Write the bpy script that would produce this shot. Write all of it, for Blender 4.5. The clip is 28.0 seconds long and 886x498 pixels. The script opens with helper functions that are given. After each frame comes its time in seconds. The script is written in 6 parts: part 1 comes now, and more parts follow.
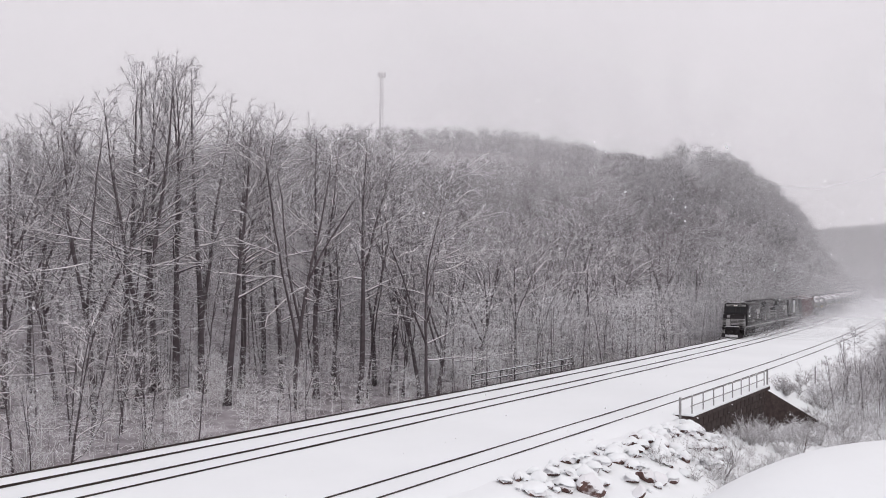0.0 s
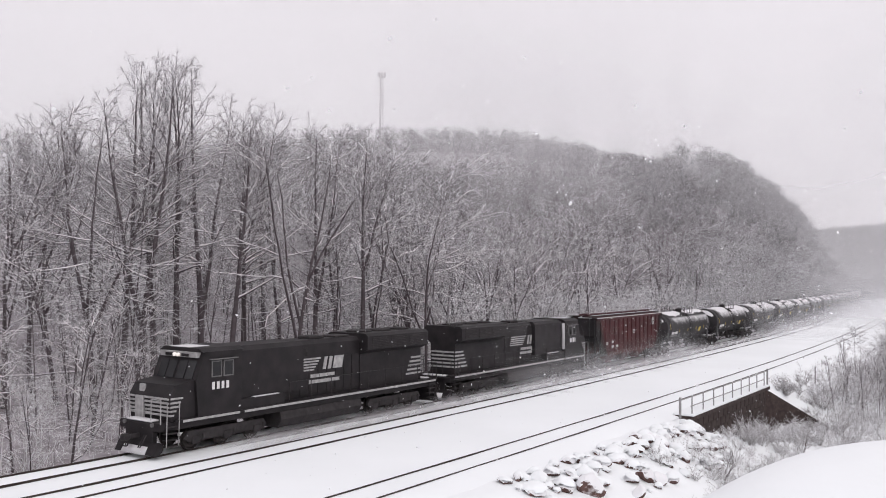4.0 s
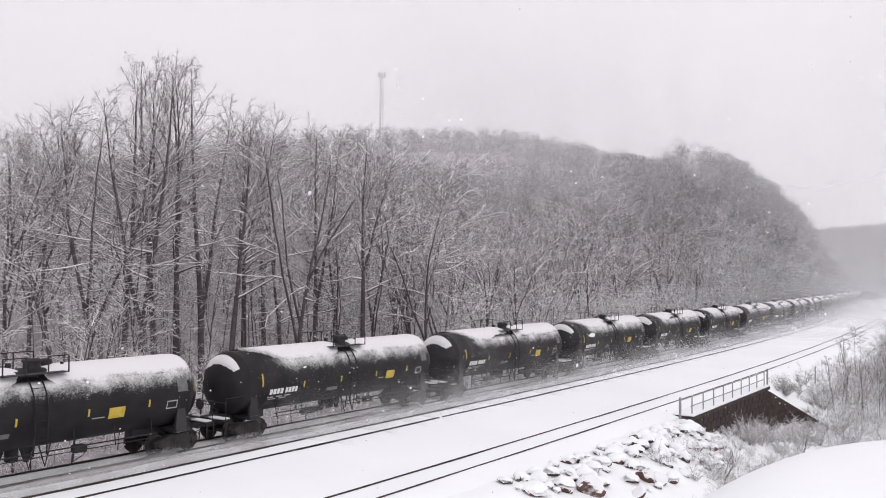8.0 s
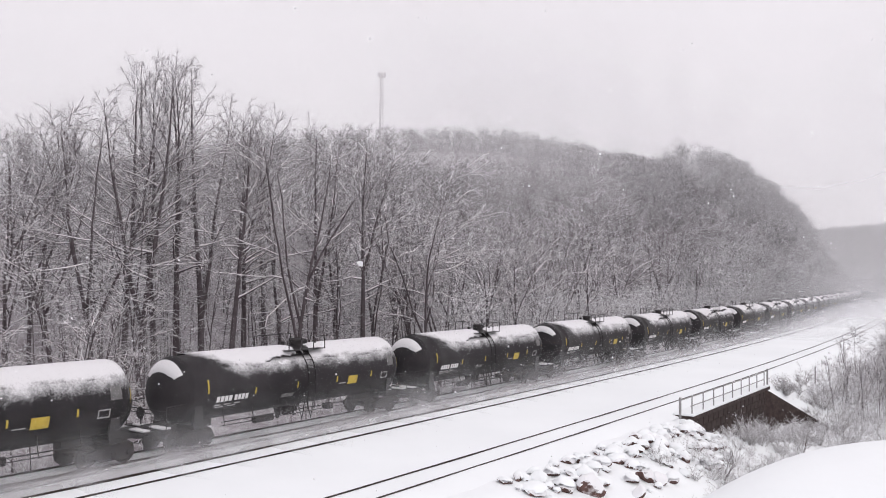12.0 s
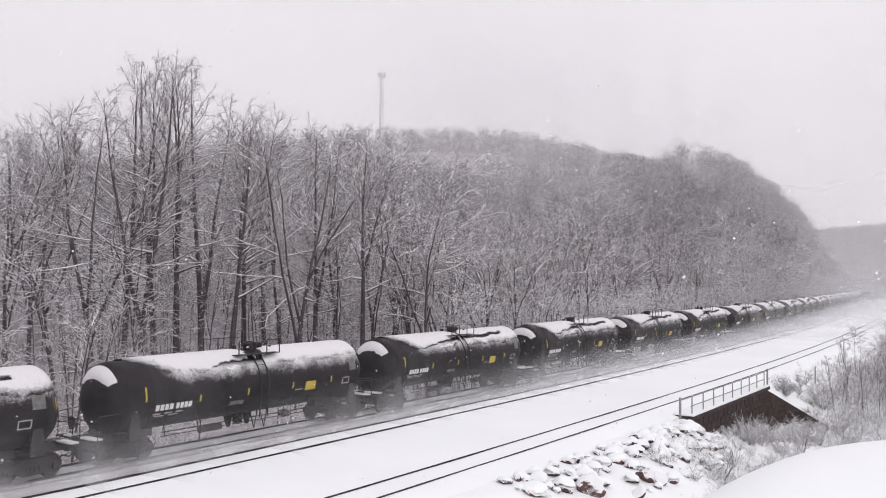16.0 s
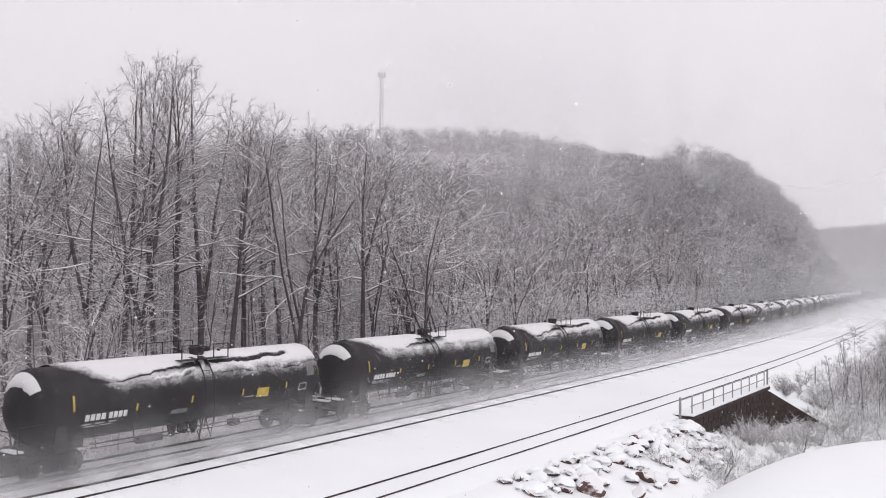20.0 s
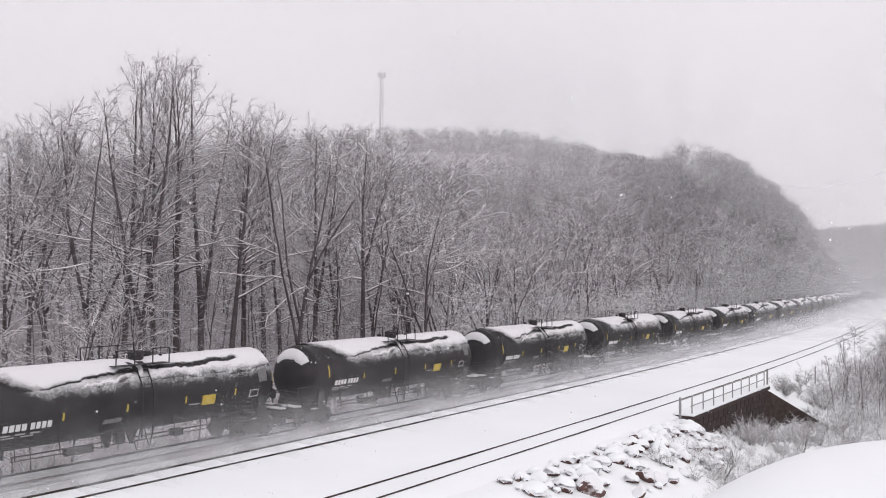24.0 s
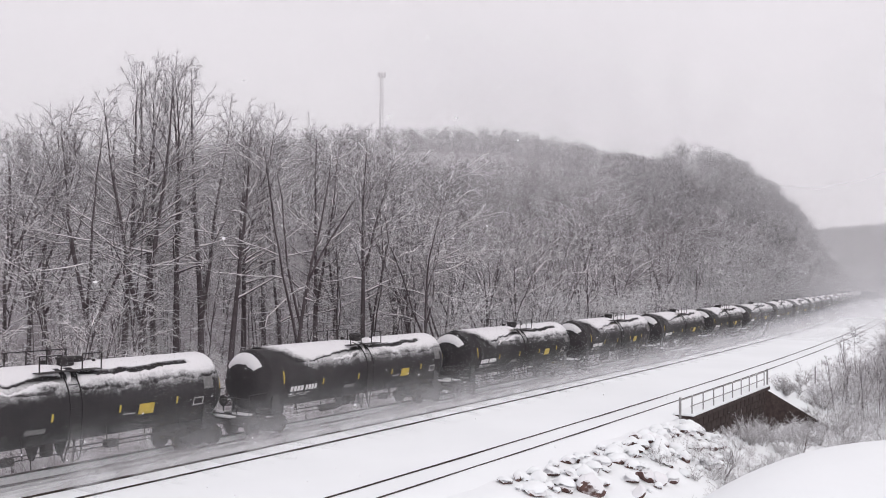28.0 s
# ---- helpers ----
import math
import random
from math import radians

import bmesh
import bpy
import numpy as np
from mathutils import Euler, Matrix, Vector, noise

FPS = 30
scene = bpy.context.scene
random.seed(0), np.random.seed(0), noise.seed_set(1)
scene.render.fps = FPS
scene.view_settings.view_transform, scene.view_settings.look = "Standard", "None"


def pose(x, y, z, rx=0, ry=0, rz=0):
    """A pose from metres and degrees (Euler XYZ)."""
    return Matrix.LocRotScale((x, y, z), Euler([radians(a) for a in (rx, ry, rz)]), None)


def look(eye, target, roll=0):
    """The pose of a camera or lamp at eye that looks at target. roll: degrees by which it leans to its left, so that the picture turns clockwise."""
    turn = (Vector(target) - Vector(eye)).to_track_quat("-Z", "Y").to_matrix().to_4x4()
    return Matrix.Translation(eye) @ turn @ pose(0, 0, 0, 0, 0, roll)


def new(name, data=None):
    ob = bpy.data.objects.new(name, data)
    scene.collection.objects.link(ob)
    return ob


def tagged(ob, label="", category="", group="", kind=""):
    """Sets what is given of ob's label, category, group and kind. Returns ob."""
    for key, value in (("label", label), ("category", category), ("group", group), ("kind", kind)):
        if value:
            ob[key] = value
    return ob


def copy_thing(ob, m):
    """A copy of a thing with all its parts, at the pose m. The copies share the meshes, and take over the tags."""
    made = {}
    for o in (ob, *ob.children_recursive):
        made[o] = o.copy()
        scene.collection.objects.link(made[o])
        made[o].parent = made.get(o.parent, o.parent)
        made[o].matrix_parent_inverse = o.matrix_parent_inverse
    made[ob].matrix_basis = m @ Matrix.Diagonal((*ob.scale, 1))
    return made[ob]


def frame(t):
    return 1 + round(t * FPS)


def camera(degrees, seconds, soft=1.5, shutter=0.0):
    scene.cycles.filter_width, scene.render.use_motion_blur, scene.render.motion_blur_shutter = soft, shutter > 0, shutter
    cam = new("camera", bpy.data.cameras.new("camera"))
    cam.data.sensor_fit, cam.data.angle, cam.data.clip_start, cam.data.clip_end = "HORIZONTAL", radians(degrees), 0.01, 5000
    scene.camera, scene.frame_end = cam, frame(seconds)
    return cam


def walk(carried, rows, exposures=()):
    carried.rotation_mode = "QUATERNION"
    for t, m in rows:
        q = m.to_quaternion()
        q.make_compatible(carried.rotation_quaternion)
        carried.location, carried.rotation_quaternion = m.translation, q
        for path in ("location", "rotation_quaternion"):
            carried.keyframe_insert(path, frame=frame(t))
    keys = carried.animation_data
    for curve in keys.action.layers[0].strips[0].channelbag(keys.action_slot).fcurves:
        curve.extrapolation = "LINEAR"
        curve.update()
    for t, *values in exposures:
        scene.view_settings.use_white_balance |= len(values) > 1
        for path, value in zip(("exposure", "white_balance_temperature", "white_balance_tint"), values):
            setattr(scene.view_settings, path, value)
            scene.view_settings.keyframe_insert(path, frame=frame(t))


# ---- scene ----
# Camera on a bank above a three-track main line; it stands still.
EYE_H = 8.029
cam = camera(53.28, 28.0, soft=1.0)
EYE = pose(0, 0, EYE_H, 90 + 1.6393, 0, 0) @ pose(0, 0, 0, 0, 0, 0.4403)
walk(cam, [(0.0, EYE), (28.0, EYE)], [(0.0, -0.04), (2.0, -0.02), (3.5, 0.04), (6.0, 0.14), (12.0, 0.12), (20.0, 0.08), (28.0, 0.05)])

scene.cycles.transparent_max_bounces = 48      # many thin sheets of powder and haze lie behind one another

# ---- light: an even snow-cloud sky, with a wide weak sun behind it ----
world = bpy.data.worlds.new("world")
scene.world = world
world.use_nodes = True
wn, wl = world.node_tree.nodes, world.node_tree.links
wn.clear()
sky = wn.new("ShaderNodeTexSky")
sky.sky_type = 'NISHITA'
sky.sun_disc = False
sky.sun_elevation, sky.sun_rotation = radians(48), radians(110)
sky.air_density, sky.dust_density = 1.0, 4.0
sky_dim = wn.new("ShaderNodeMixRGB")
sky_dim.blend_type = 'MULTIPLY'
sky_dim.inputs[0].default_value = 1.0
sky_dim.inputs[2].default_value = (0.09, 0.09, 0.09, 1)
cloud = wn.new("ShaderNodeMixRGB")
cloud.inputs[0].default_value = 0.93
cloud.inputs[2].default_value = (0.88, 0.835, 0.878, 1)
back = wn.new("ShaderNodeBackground")
back.inputs[1].default_value = 1.0
world_out = wn.new("ShaderNodeOutputWorld")
wl.new(sky.outputs[0], sky_dim.inputs[1])
wl.new(sky_dim.outputs[0], cloud.inputs[1])
wl.new(cloud.outputs[0], back.inputs[0])
wl.new(back.outputs[0], world_out.inputs[0])

sun = new("sun", bpy.data.lights.new("sun", 'SUN'))
sun.data.energy, sun.data.angle, sun.data.color = 0.7, radians(40), (1.0, 0.98, 0.95)
sun.matrix_world = look((30, -40, 60), (0, 20, 0))

# ---- the line: the middle of the far track by distance s, others beside it ----
S_MIN, S_MAX, S_STEP = -900, 1300, 2.0
HEAD0, K0, K1, K2 = 0.974457, 4.9138e-4, 4.8383e-6, -4.2473e-8
S_EASE, K_FAR = 190.0, 0.0016         # past here the curve tightens round the hill
TRACKS = (0.0, 3.828, 11.917)          # middles of the tracks, towards the camera
TRACK_Z = (0.0, 0.011, -0.145)
GRADE = -0.001587


def head_at(s):
    c = min(max(s, -60.0), S_EASE)
    th = HEAD0 + K0 * c + K1 * c * c / 2 + K2 * c ** 3 / 3
    if s > S_EASE:
        d = s - S_EASE
        k = K0 + K1 * c + K2 * c * c
        e = min(d, 80.0)
        th += k * d + (K_FAR - k) * (e * e / 160.0 + (d - e))
    return th + (s + 60.0) * K0 * 0.4 * (s < -60)


LINE_S = np.arange(S_MIN, S_MAX + S_STEP, S_STEP)
LINE_TH = np.array([head_at(s) for s in LINE_S])
_cx, _cy = np.cos(LINE_TH), np.sin(LINE_TH)
LINE_X = np.concatenate([[0], np.cumsum((_cx[1:] + _cx[:-1]) / 2 * S_STEP)])
LINE_Y = np.concatenate([[0], np.cumsum((_cy[1:] + _cy[:-1]) / 2 * S_STEP)])
LINE_X -= np.interp(0, LINE_S, LINE_X)
LINE_Y -= np.interp(0, LINE_S, LINE_Y) - 58.156


def on_line(s, o=0.0, z=0.0):
    """World place at s along the line, o metres to the camera's side of the far track."""
    th = head_at(s)
    x, y = np.interp(s, LINE_S, LINE_X), np.interp(s, LINE_S, LINE_Y)
    return (float(x + math.sin(th) * o), float(y - math.cos(th) * o), float(z + GRADE * min(max(s, -100), 400)))


def line_coords(x, y):
    """s and o of world places given as arrays."""
    x, y = np.atleast_1d(np.asarray(x, float)), np.atleast_1d(np.asarray(y, float))
    sel = slice(None, None, 2)
    best = np.argmin((x[:, None] - LINE_X[sel][None]) ** 2 + (y[:, None] - LINE_Y[sel][None]) ** 2, axis=1)
    lx, ly, th, s = LINE_X[sel][best], LINE_Y[sel][best], LINE_TH[sel][best], LINE_S[sel][best]
    return s + (x - lx) * np.cos(th) + (y - ly) * np.sin(th), (x - lx) * np.sin(th) - (y - ly) * np.cos(th)


def smooth(a, b, x):
    t = np.clip((x - a) / (b - a), 0, 1)
    return t * t * (3 - 2 * t)


def ripple(x, y, f):
    return np.sin(x * f + 1.3 * np.sin(y * f * 0.7)) * np.cos(y * f * 0.9 + 0.8 * np.sin(x * f * 0.6 + 2))


def ground_height(x, y):
    """Height of the ground: trackbed, wooded hill inside the curve, stream bank and camera bank outside it."""
    x, y = np.atleast_1d(np.asarray(x, float)), np.atleast_1d(np.asarray(y, float))
    s, o = line_coords(x, y)
    base = GRADE * np.clip(s, -100, 400)
    z = np.full_like(x, -0.42) + base
    # hill side
    start = -9 - 30 * (1 - smooth(10, 110, s))
    run = np.maximum(start - o, 0)
    hill = (22 + 16 * smooth(135, 235, s)) * (1 - np.exp(-run / (25 - 9 * smooth(60, 160, s))))
    hill *= (1 - 0.55 * smooth(150, 420, run)) * (0.45 + 0.55 * smooth(-105, -5, x + 0.35 * (y - 70)))
    hill += 21 * np.exp(-((x + 40) / 230) ** 2 - ((y - 370) / 105) ** 2) * smooth(20, 115, run)      # the higher shoulder behind
    ditch = -1.7 * smooth(1.1, 5.0, -o) + 0.5 * smooth(9, 26, -o)
    z = np.where(o < -1.1, base - 0.42 + ditch + hill + 0.25 * ripple(x, y, 0.35) * smooth(4, 9, -o), z)
    # camera side: bank of the stream, then the rise on which the camera stands
    fall = smooth(14.2, 21.5, o) * (2.2 + 1.4 * smooth(-8, 6, s))
    # the stream bed before the bridge, between its wing walls
    right = 21.6 + (o - 15.1) * 1.2
    gully = smooth(14.3, 15.1, o) * smooth(2.4 - (o - 15) * 0.6, 5.0, s) * (1 - smooth(right, right + 1.2, s)) * (1 - smooth(24, 32, o))
    fall = fall + gully * np.maximum(0.5 + 2.8 * np.clip((s - 2.4) / 15, 0, 1) - fall, 0)
    near = base - 0.42 - fall + 0.12 * ripple(x, y, 1.1) * smooth(14.5, 17, o)
    d = np.hypot(x * 0.8, y)
    rise = 9.2 * (1 - smooth(4, 27, d))
    flat = smooth(24, 60, o) * smooth(-30, 60, s) * 2.0
    z = np.where(o > 14.2, near + rise + flat, z)
    # a far ridge across the valley
    far = np.hypot(x - 520, y - 1000)
    z = z + 58 * np.exp(-(far / 300) ** 2) + 45 * smooth(900, 2200, np.hypot(x, y)) * (0.6 + 0.4 * np.sin(np.arctan2(y, x) * 7))
    return z


def gz(x, y):
    return float(ground_height(x, y)[0])


# ---- materials ----
def material(name, colour, rough=0.7, metal=0.0, vary=0.15, scale=6.0, bump=0.1, fine=60.0, spec=0.4, second=None, per_object=0.0):
    """Base colour with two scales of variation, and relief."""
    m = bpy.data.materials.new(name)
    m.use_nodes = True
    n, l = m.node_tree.nodes, m.node_tree.links
    b = n["Principled BSDF"]
    b.inputs["Roughness"].default_value, b.inputs["Metallic"].default_value = rough, metal
    b.inputs["Specular IOR Level"].default_value = spec
    co = n.new("ShaderNodeTexCoord")
    big, small = n.new("ShaderNodeTexNoise"), n.new("ShaderNodeTexNoise")
    big.inputs["Scale"].default_value, big.inputs["Detail"].default_value = scale, 5
    small.inputs["Scale"].default_value, small.inputs["Detail"].default_value = fine, 3
    for k in (big, small):
        l.new(co.outputs["Object"], k.inputs["Vector"])
    mix = n.new("ShaderNodeMixRGB")
    dark = second or tuple(c * (1 - vary * 2) for c in colour)
    mix.inputs[1].default_value, mix.inputs[2].default_value = (*dark, 1), (*colour, 1)
    ramp = n.new("ShaderNodeMapRange")
    ramp.inputs[1].default_value, ramp.inputs[2].default_value = 0.3, 0.7
    l.new(big.outputs[0], ramp.inputs[0])
    l.new(ramp.outputs[0], mix.inputs[0])
    over = n.new("ShaderNodeMixRGB")
    over.blend_type, over.inputs[0].default_value = 'OVERLAY', vary
    l.new(mix.outputs[0], over.inputs[1])
    l.new(small.outputs[0], over.inputs[2])
    last = over.outputs[0]
    if per_object:
        info = n.new("ShaderNodeObjectInfo")
        hsv = n.new("ShaderNodeHueSaturation")
        span = n.new("ShaderNodeMapRange")
        span.inputs[3].default_value, span.inputs[4].default_value = 1 - per_object, 1 + per_object
        l.new(info.outputs["Random"], span.inputs[0])
        l.new(span.outputs[0], hsv.inputs["Value"])
        l.new(last, hsv.inputs["Color"])
        last = hsv.outputs[0]
    l.new(last, b.inputs["Base Color"])
    if bump:
        bp = n.new("ShaderNodeBump")
        bp.inputs["Strength"].default_value, bp.inputs["Distance"].default_value = bump, 0.03
        l.new(small.outputs[0], bp.inputs["Height"])
        l.new(bp.outputs[0], b.inputs["Normal"])
    return m


def snowed(name, colour, dark, low=0.1, high=0.5, snow=(0.80, 0.80, 0.82), grain=3.0, spread=0.5, rough=0.85):
    """Bark or stone with snow lying where the surface faces up."""
    m = material(name, colour, rough, second=dark, scale=grain * 2, fine=grain * 14, bump=0.25, spec=0.2, per_object=0.12)
    n, l = m.node_tree.nodes, m.node_tree.links
    b = n["Principled BSDF"]
    under = b.inputs["Base Color"].links[0].from_socket
    geo, sep = n.new("ShaderNodeNewGeometry"), n.new("ShaderNodeSeparateXYZ")
    nz = n.new("ShaderNodeTexNoise")
    nz.inputs["Scale"].default_value, nz.inputs["Detail"].default_value = grain, 3
    co = n.new("ShaderNodeTexCoord")
    l.new(co.outputs["Object"], nz.inputs["Vector"])
    l.new(geo.outputs["Normal"], sep.inputs[0])
    add = n.new("ShaderNodeMath")
    add.operation = 'MULTIPLY_ADD'
    add.inputs[1].default_value, add.inputs[2].default_value = spread * 2, -spread
    l.new(nz.outputs[0], add.inputs[0])
    both = n.new("ShaderNodeMath")
    l.new(add.outputs[0], both.inputs[0])
    l.new(sep.outputs[2], both.inputs[1])
    ramp = n.new("ShaderNodeMapRange")
    ramp.inputs[1].default_value, ramp.inputs[2].default_value = low, high
    l.new(both.outputs[0], ramp.inputs[0])
    mix = n.new("ShaderNodeMixRGB")
    mix.inputs[2].default_value = (*snow, 1)
    l.new(ramp.outputs[0], mix.inputs[0])
    l.new(under, mix.inputs[1])
    l.new(mix.outputs[0], b.inputs["Base Color"])
    return m


SNOW = material("snow", (0.885, 0.91, 0.925), 0.75, vary=0.03, scale=0.35, fine=9.0, bump=0.12, spec=0.25)
BRANCH_SNOW = material("branch_snow", (0.82, 0.79, 0.81), 0.85, vary=0.05, scale=1.0, fine=12.0, bump=0.2, spec=0.2)
SNOW_BED = material("trodden_snow", (0.885, 0.91, 0.925), 0.8, vary=0.03, scale=0.12, fine=3.0, bump=0.2, spec=0.2, second=(0.84, 0.865, 0.88))
TANK_SNOW = material("wind_packed_snow", (0.70, 0.69, 0.71), 0.85, vary=0.07, scale=1.5, fine=16.0, bump=0.6, spec=0.2)
FLOOR = material("forest_floor", (0.50, 0.472, 0.498), 0.95, vary=0.15, scale=0.5, fine=5.0, bump=0.5, spec=0.1, second=(0.20, 0.176, 0.186))
BARK = snowed("bark", (0.118, 0.099, 0.106), (0.072, 0.059, 0.064), 0.35, 0.75, grain=1.1, spread=0.7)
TWIG = snowed("snowy_twigs", (0.132, 0.109, 0.118), (0.077, 0.063, 0.070), 0.08, 0.5, grain=0.8, spread=0.6)
HILL_TWIG = snowed("hill_twigs", (0.14, 0.122, 0.128), (0.10, 0.088, 0.092), 0.35, 1.1, grain=0.12, spread=0.45)
FAR_TWIG = snowed("far_twigs", (0.145, 0.127, 0.132), (0.10, 0.087, 0.091), 0.05, 0.75, grain=0.15, spread=0.45)
BRUSH = snowed("snowy_brush", (0.17, 0.14, 0.135), (0.11, 0.09, 0.088), -0.4, 0.22, grain=1.4, spread=0.6)
ROCK = snowed("red_sandstone", (0.15, 0.085, 0.075), (0.07, 0.045, 0.042), -0.12, 0.12, grain=1.2, spread=0.4)
STONE = snowed("culvert_stone", (0.068, 0.050, 0.047), (0.034, 0.026, 0.025), 1.0, 1.25, grain=1.6, spread=0.2)
RAIL = material("rail_steel", (0.055, 0.04, 0.036), 0.6, 0.4, vary=0.25, scale=0.8, fine=30, bump=0.1)
GALV = material("galvanised_rail", (0.36, 0.35, 0.35), 0.55, 0.5, vary=0.15)
BLACK = material("black_tank_paint", (0.018, 0.018, 0.02), 0.45, vary=0.3, scale=1.2, fine=20, bump=0.08, spec=0.35, second=(0.035, 0.033, 0.034), per_object=0.25)
LOCO_BLACK = material("black_loco_paint", (0.0115, 0.0102, 0.0112), 0.55, vary=0.25, scale=1.5, fine=25, bump=0.05, spec=0.2, second=(0.025, 0.021, 0.023))


def speckled_tank(name, lo=0.30, hi=0.72, bare_crown=True, snow=(0.66, 0.655, 0.67)):
    """Black tank paint with wind-blown snow caught in specks, less towards the leading end."""
    m = material(name, (0.0118, 0.0101, 0.0114), 0.6, vary=0.3, scale=0.9, fine=20, bump=0.08, spec=0.2, second=(0.026, 0.0225, 0.025), per_object=0.25)
    n, l = m.node_tree.nodes, m.node_tree.links
    b = n["Principled BSDF"]
    under = b.inputs["Base Color"].links[0].from_socket
    co, geo, sn, sx = n.new("ShaderNodeTexCoord"), n.new("ShaderNodeNewGeometry"), n.new("ShaderNodeSeparateXYZ"), n.new("ShaderNodeSeparateXYZ")
    l.new(geo.outputs["Normal"], sn.inputs[0])
    l.new(co.outputs["Object"], sx.inputs[0])
    total = sn.outputs[2]
    for scale, weight in ((1.1, 0.5), (9.0, 0.35), (34.0, 0.45), (80.0, 0.35)):
        nz = n.new("ShaderNodeTexNoise")
        nz.inputs["Scale"].default_value, nz.inputs["Detail"].default_value = scale, 2
        l.new(co.outputs["Object"], nz.inputs["Vector"])
        add = n.new("ShaderNodeMath")
        add.operation = 'MULTIPLY_ADD'
        add.inputs[1].default_value, add.inputs[2].default_value = weight, -weight / 2
        l.new(nz.outputs[0], add.inputs[0])
        both = n.new("ShaderNodeMath")
        l.new(total, both.inputs[0])
        l.new(add.outputs[0], both.inputs[1])
        total = both.outputs[0]
    lead = n.new("ShaderNodeMapRange")
    lead.inputs[1].default_value, lead.inputs[2].default_value = -7.2, -4.4
    lead.inputs[3].default_value, lead.inputs[4].default_value = -0.9, 0.0
    l.new(sx.outputs[0], lead.inputs[0])
    last = n.new("ShaderNodeMath")
    l.new(total, last.inputs[0])
    l.new(lead.outputs[0], last.inputs[1])
    ramp = n.new("ShaderNodeMapRange")
    ramp.inputs[1].default_value, ramp.inputs[2].default_value = lo, hi
    l.new(last.outputs[0], ramp.inputs[0])
    crown = n.new("ShaderNodeMapRange")
    crown.inputs[1].default_value, crown.inputs[2].default_value = 0.74, 0.62
    l.new(sn.outputs[2], crown.inputs[0])
    band = n.new("ShaderNodeMath")
    band.operation = 'MULTIPLY'
    l.new(ramp.outputs[0], band.inputs[0])
    if bare_crown:
        l.new(crown.outputs[0], band.inputs[1])
    else:
        band.inputs[1].default_value = 1.0
    mix = n.new("ShaderNodeMixRGB")
    mix.inputs[2].default_value = (*snow, 1)
    l.new(band.outputs[0], mix.inputs[0])
    l.new(under, mix.inputs[1])
    l.new(mix.outputs[0], b.inputs["Base Color"])
    return m


TANK = speckled_tank("snow_specked_tank_paint")
BLANKET = speckled_tank("wind_packed_snow_over_paint", 0.20, 0.56, False, (0.70, 0.69, 0.71))
GRIME = material("grimy_steel", (0.019, 0.0165, 0.0175), 0.8, 0.2, vary=0.3, scale=3, fine=24, bump=0.3, second=(0.045, 0.039, 0.041))
WHEEL = material("wheel_steel", (0.06, 0.051, 0.049), 0.55, 0.6, vary=0.25, scale=4, fine=30, bump=0.15)
RED = material("oxide_red_paint", (0.074, 0.020, 0.023), 0.7, vary=0.2, scale=0.7, fine=14, bump=0.08, spec=0.2, second=(0.05, 0.017, 0.019))


def add_spray(m):
    """Black brake dust thrown up over the ends of the car, in a ragged slanting edge."""
    n, l = m.node_tree.nodes, m.node_tree.links
    b = n["Principled BSDF"]
    under = b.inputs["Base Color"].links[0].from_socket
    co, xyz, nz = n.new("ShaderNodeTexCoord"), n.new("ShaderNodeSeparateXYZ"), n.new("ShaderNodeTexNoise")
    nz.inputs["Scale"].default_value, nz.inputs["Detail"].default_value = 1.1, 5
    l.new(co.outputs["Object"], nz.inputs["Vector"])
    l.new(co.outputs["Object"], xyz.inputs[0])
    far, high, total, ramp = n.new("ShaderNodeMath"), n.new("ShaderNodeMath"), n.new("ShaderNodeMath"), n.new("ShaderNodeMapRange")
    far.operation, high.operation, total.operation = 'ABSOLUTE', 'MULTIPLY_ADD', 'MULTIPLY_ADD'
    high.inputs[1].default_value = -0.5
    total.inputs[1].default_value = 1.6
    l.new(xyz.outputs[0], far.inputs[0])
    l.new(xyz.outputs[2], high.inputs[0])
    l.new(far.outputs[0], high.inputs[2])
    l.new(nz.outputs[0], total.inputs[0])
    l.new(high.outputs[0], total.inputs[2])
    ramp.inputs[1].default_value, ramp.inputs[2].default_value = 5.7, 6.7
    l.new(total.outputs[0], ramp.inputs[0])
    mix = n.new("ShaderNodeMixRGB")
    mix.inputs[2].default_value = (0.012, 0.010, 0.010, 1)
    l.new(ramp.outputs[0], mix.inputs[0])
    l.new(under, mix.inputs[1])
    l.new(mix.outputs[0], b.inputs["Base Color"])


add_spray(RED)
YELLOW = material("yellow_reflector", (0.55, 0.40, 0.055), 0.5, vary=0.12, scale=5, fine=30, bump=0.02)
WHITE = material("white_paint", (0.72, 0.71, 0.71), 0.5, vary=0.08, scale=5, fine=30, bump=0.02)
FADED = material("faded_white_paint", (0.42, 0.41, 0.41), 0.65, vary=0.2, scale=4, fine=24, bump=0.02)
GREY_PLATE = material("grey_plate", (0.16, 0.155, 0.155), 0.6, vary=0.2, scale=4, fine=20, bump=0.05)
TOWER_STEEL = material("tower_steel", (0.74, 0.72, 0.73), 0.6, 0.2, vary=0.1)
GLASS = material("dark_glass", (0.016, 0.016, 0.018), 0.16, vary=0.0, bump=0, spec=0.3)
LAMP = bpy.data.materials.new("headlight_lens")
LAMP.use_nodes = True
LAMP.node_tree.nodes["Principled BSDF"].inputs["Emission Color"].default_value = (1.0, 0.86, 0.72, 1)
LAMP.node_tree.nodes["Principled BSDF"].inputs["Emission Strength"].default_value = 0.35


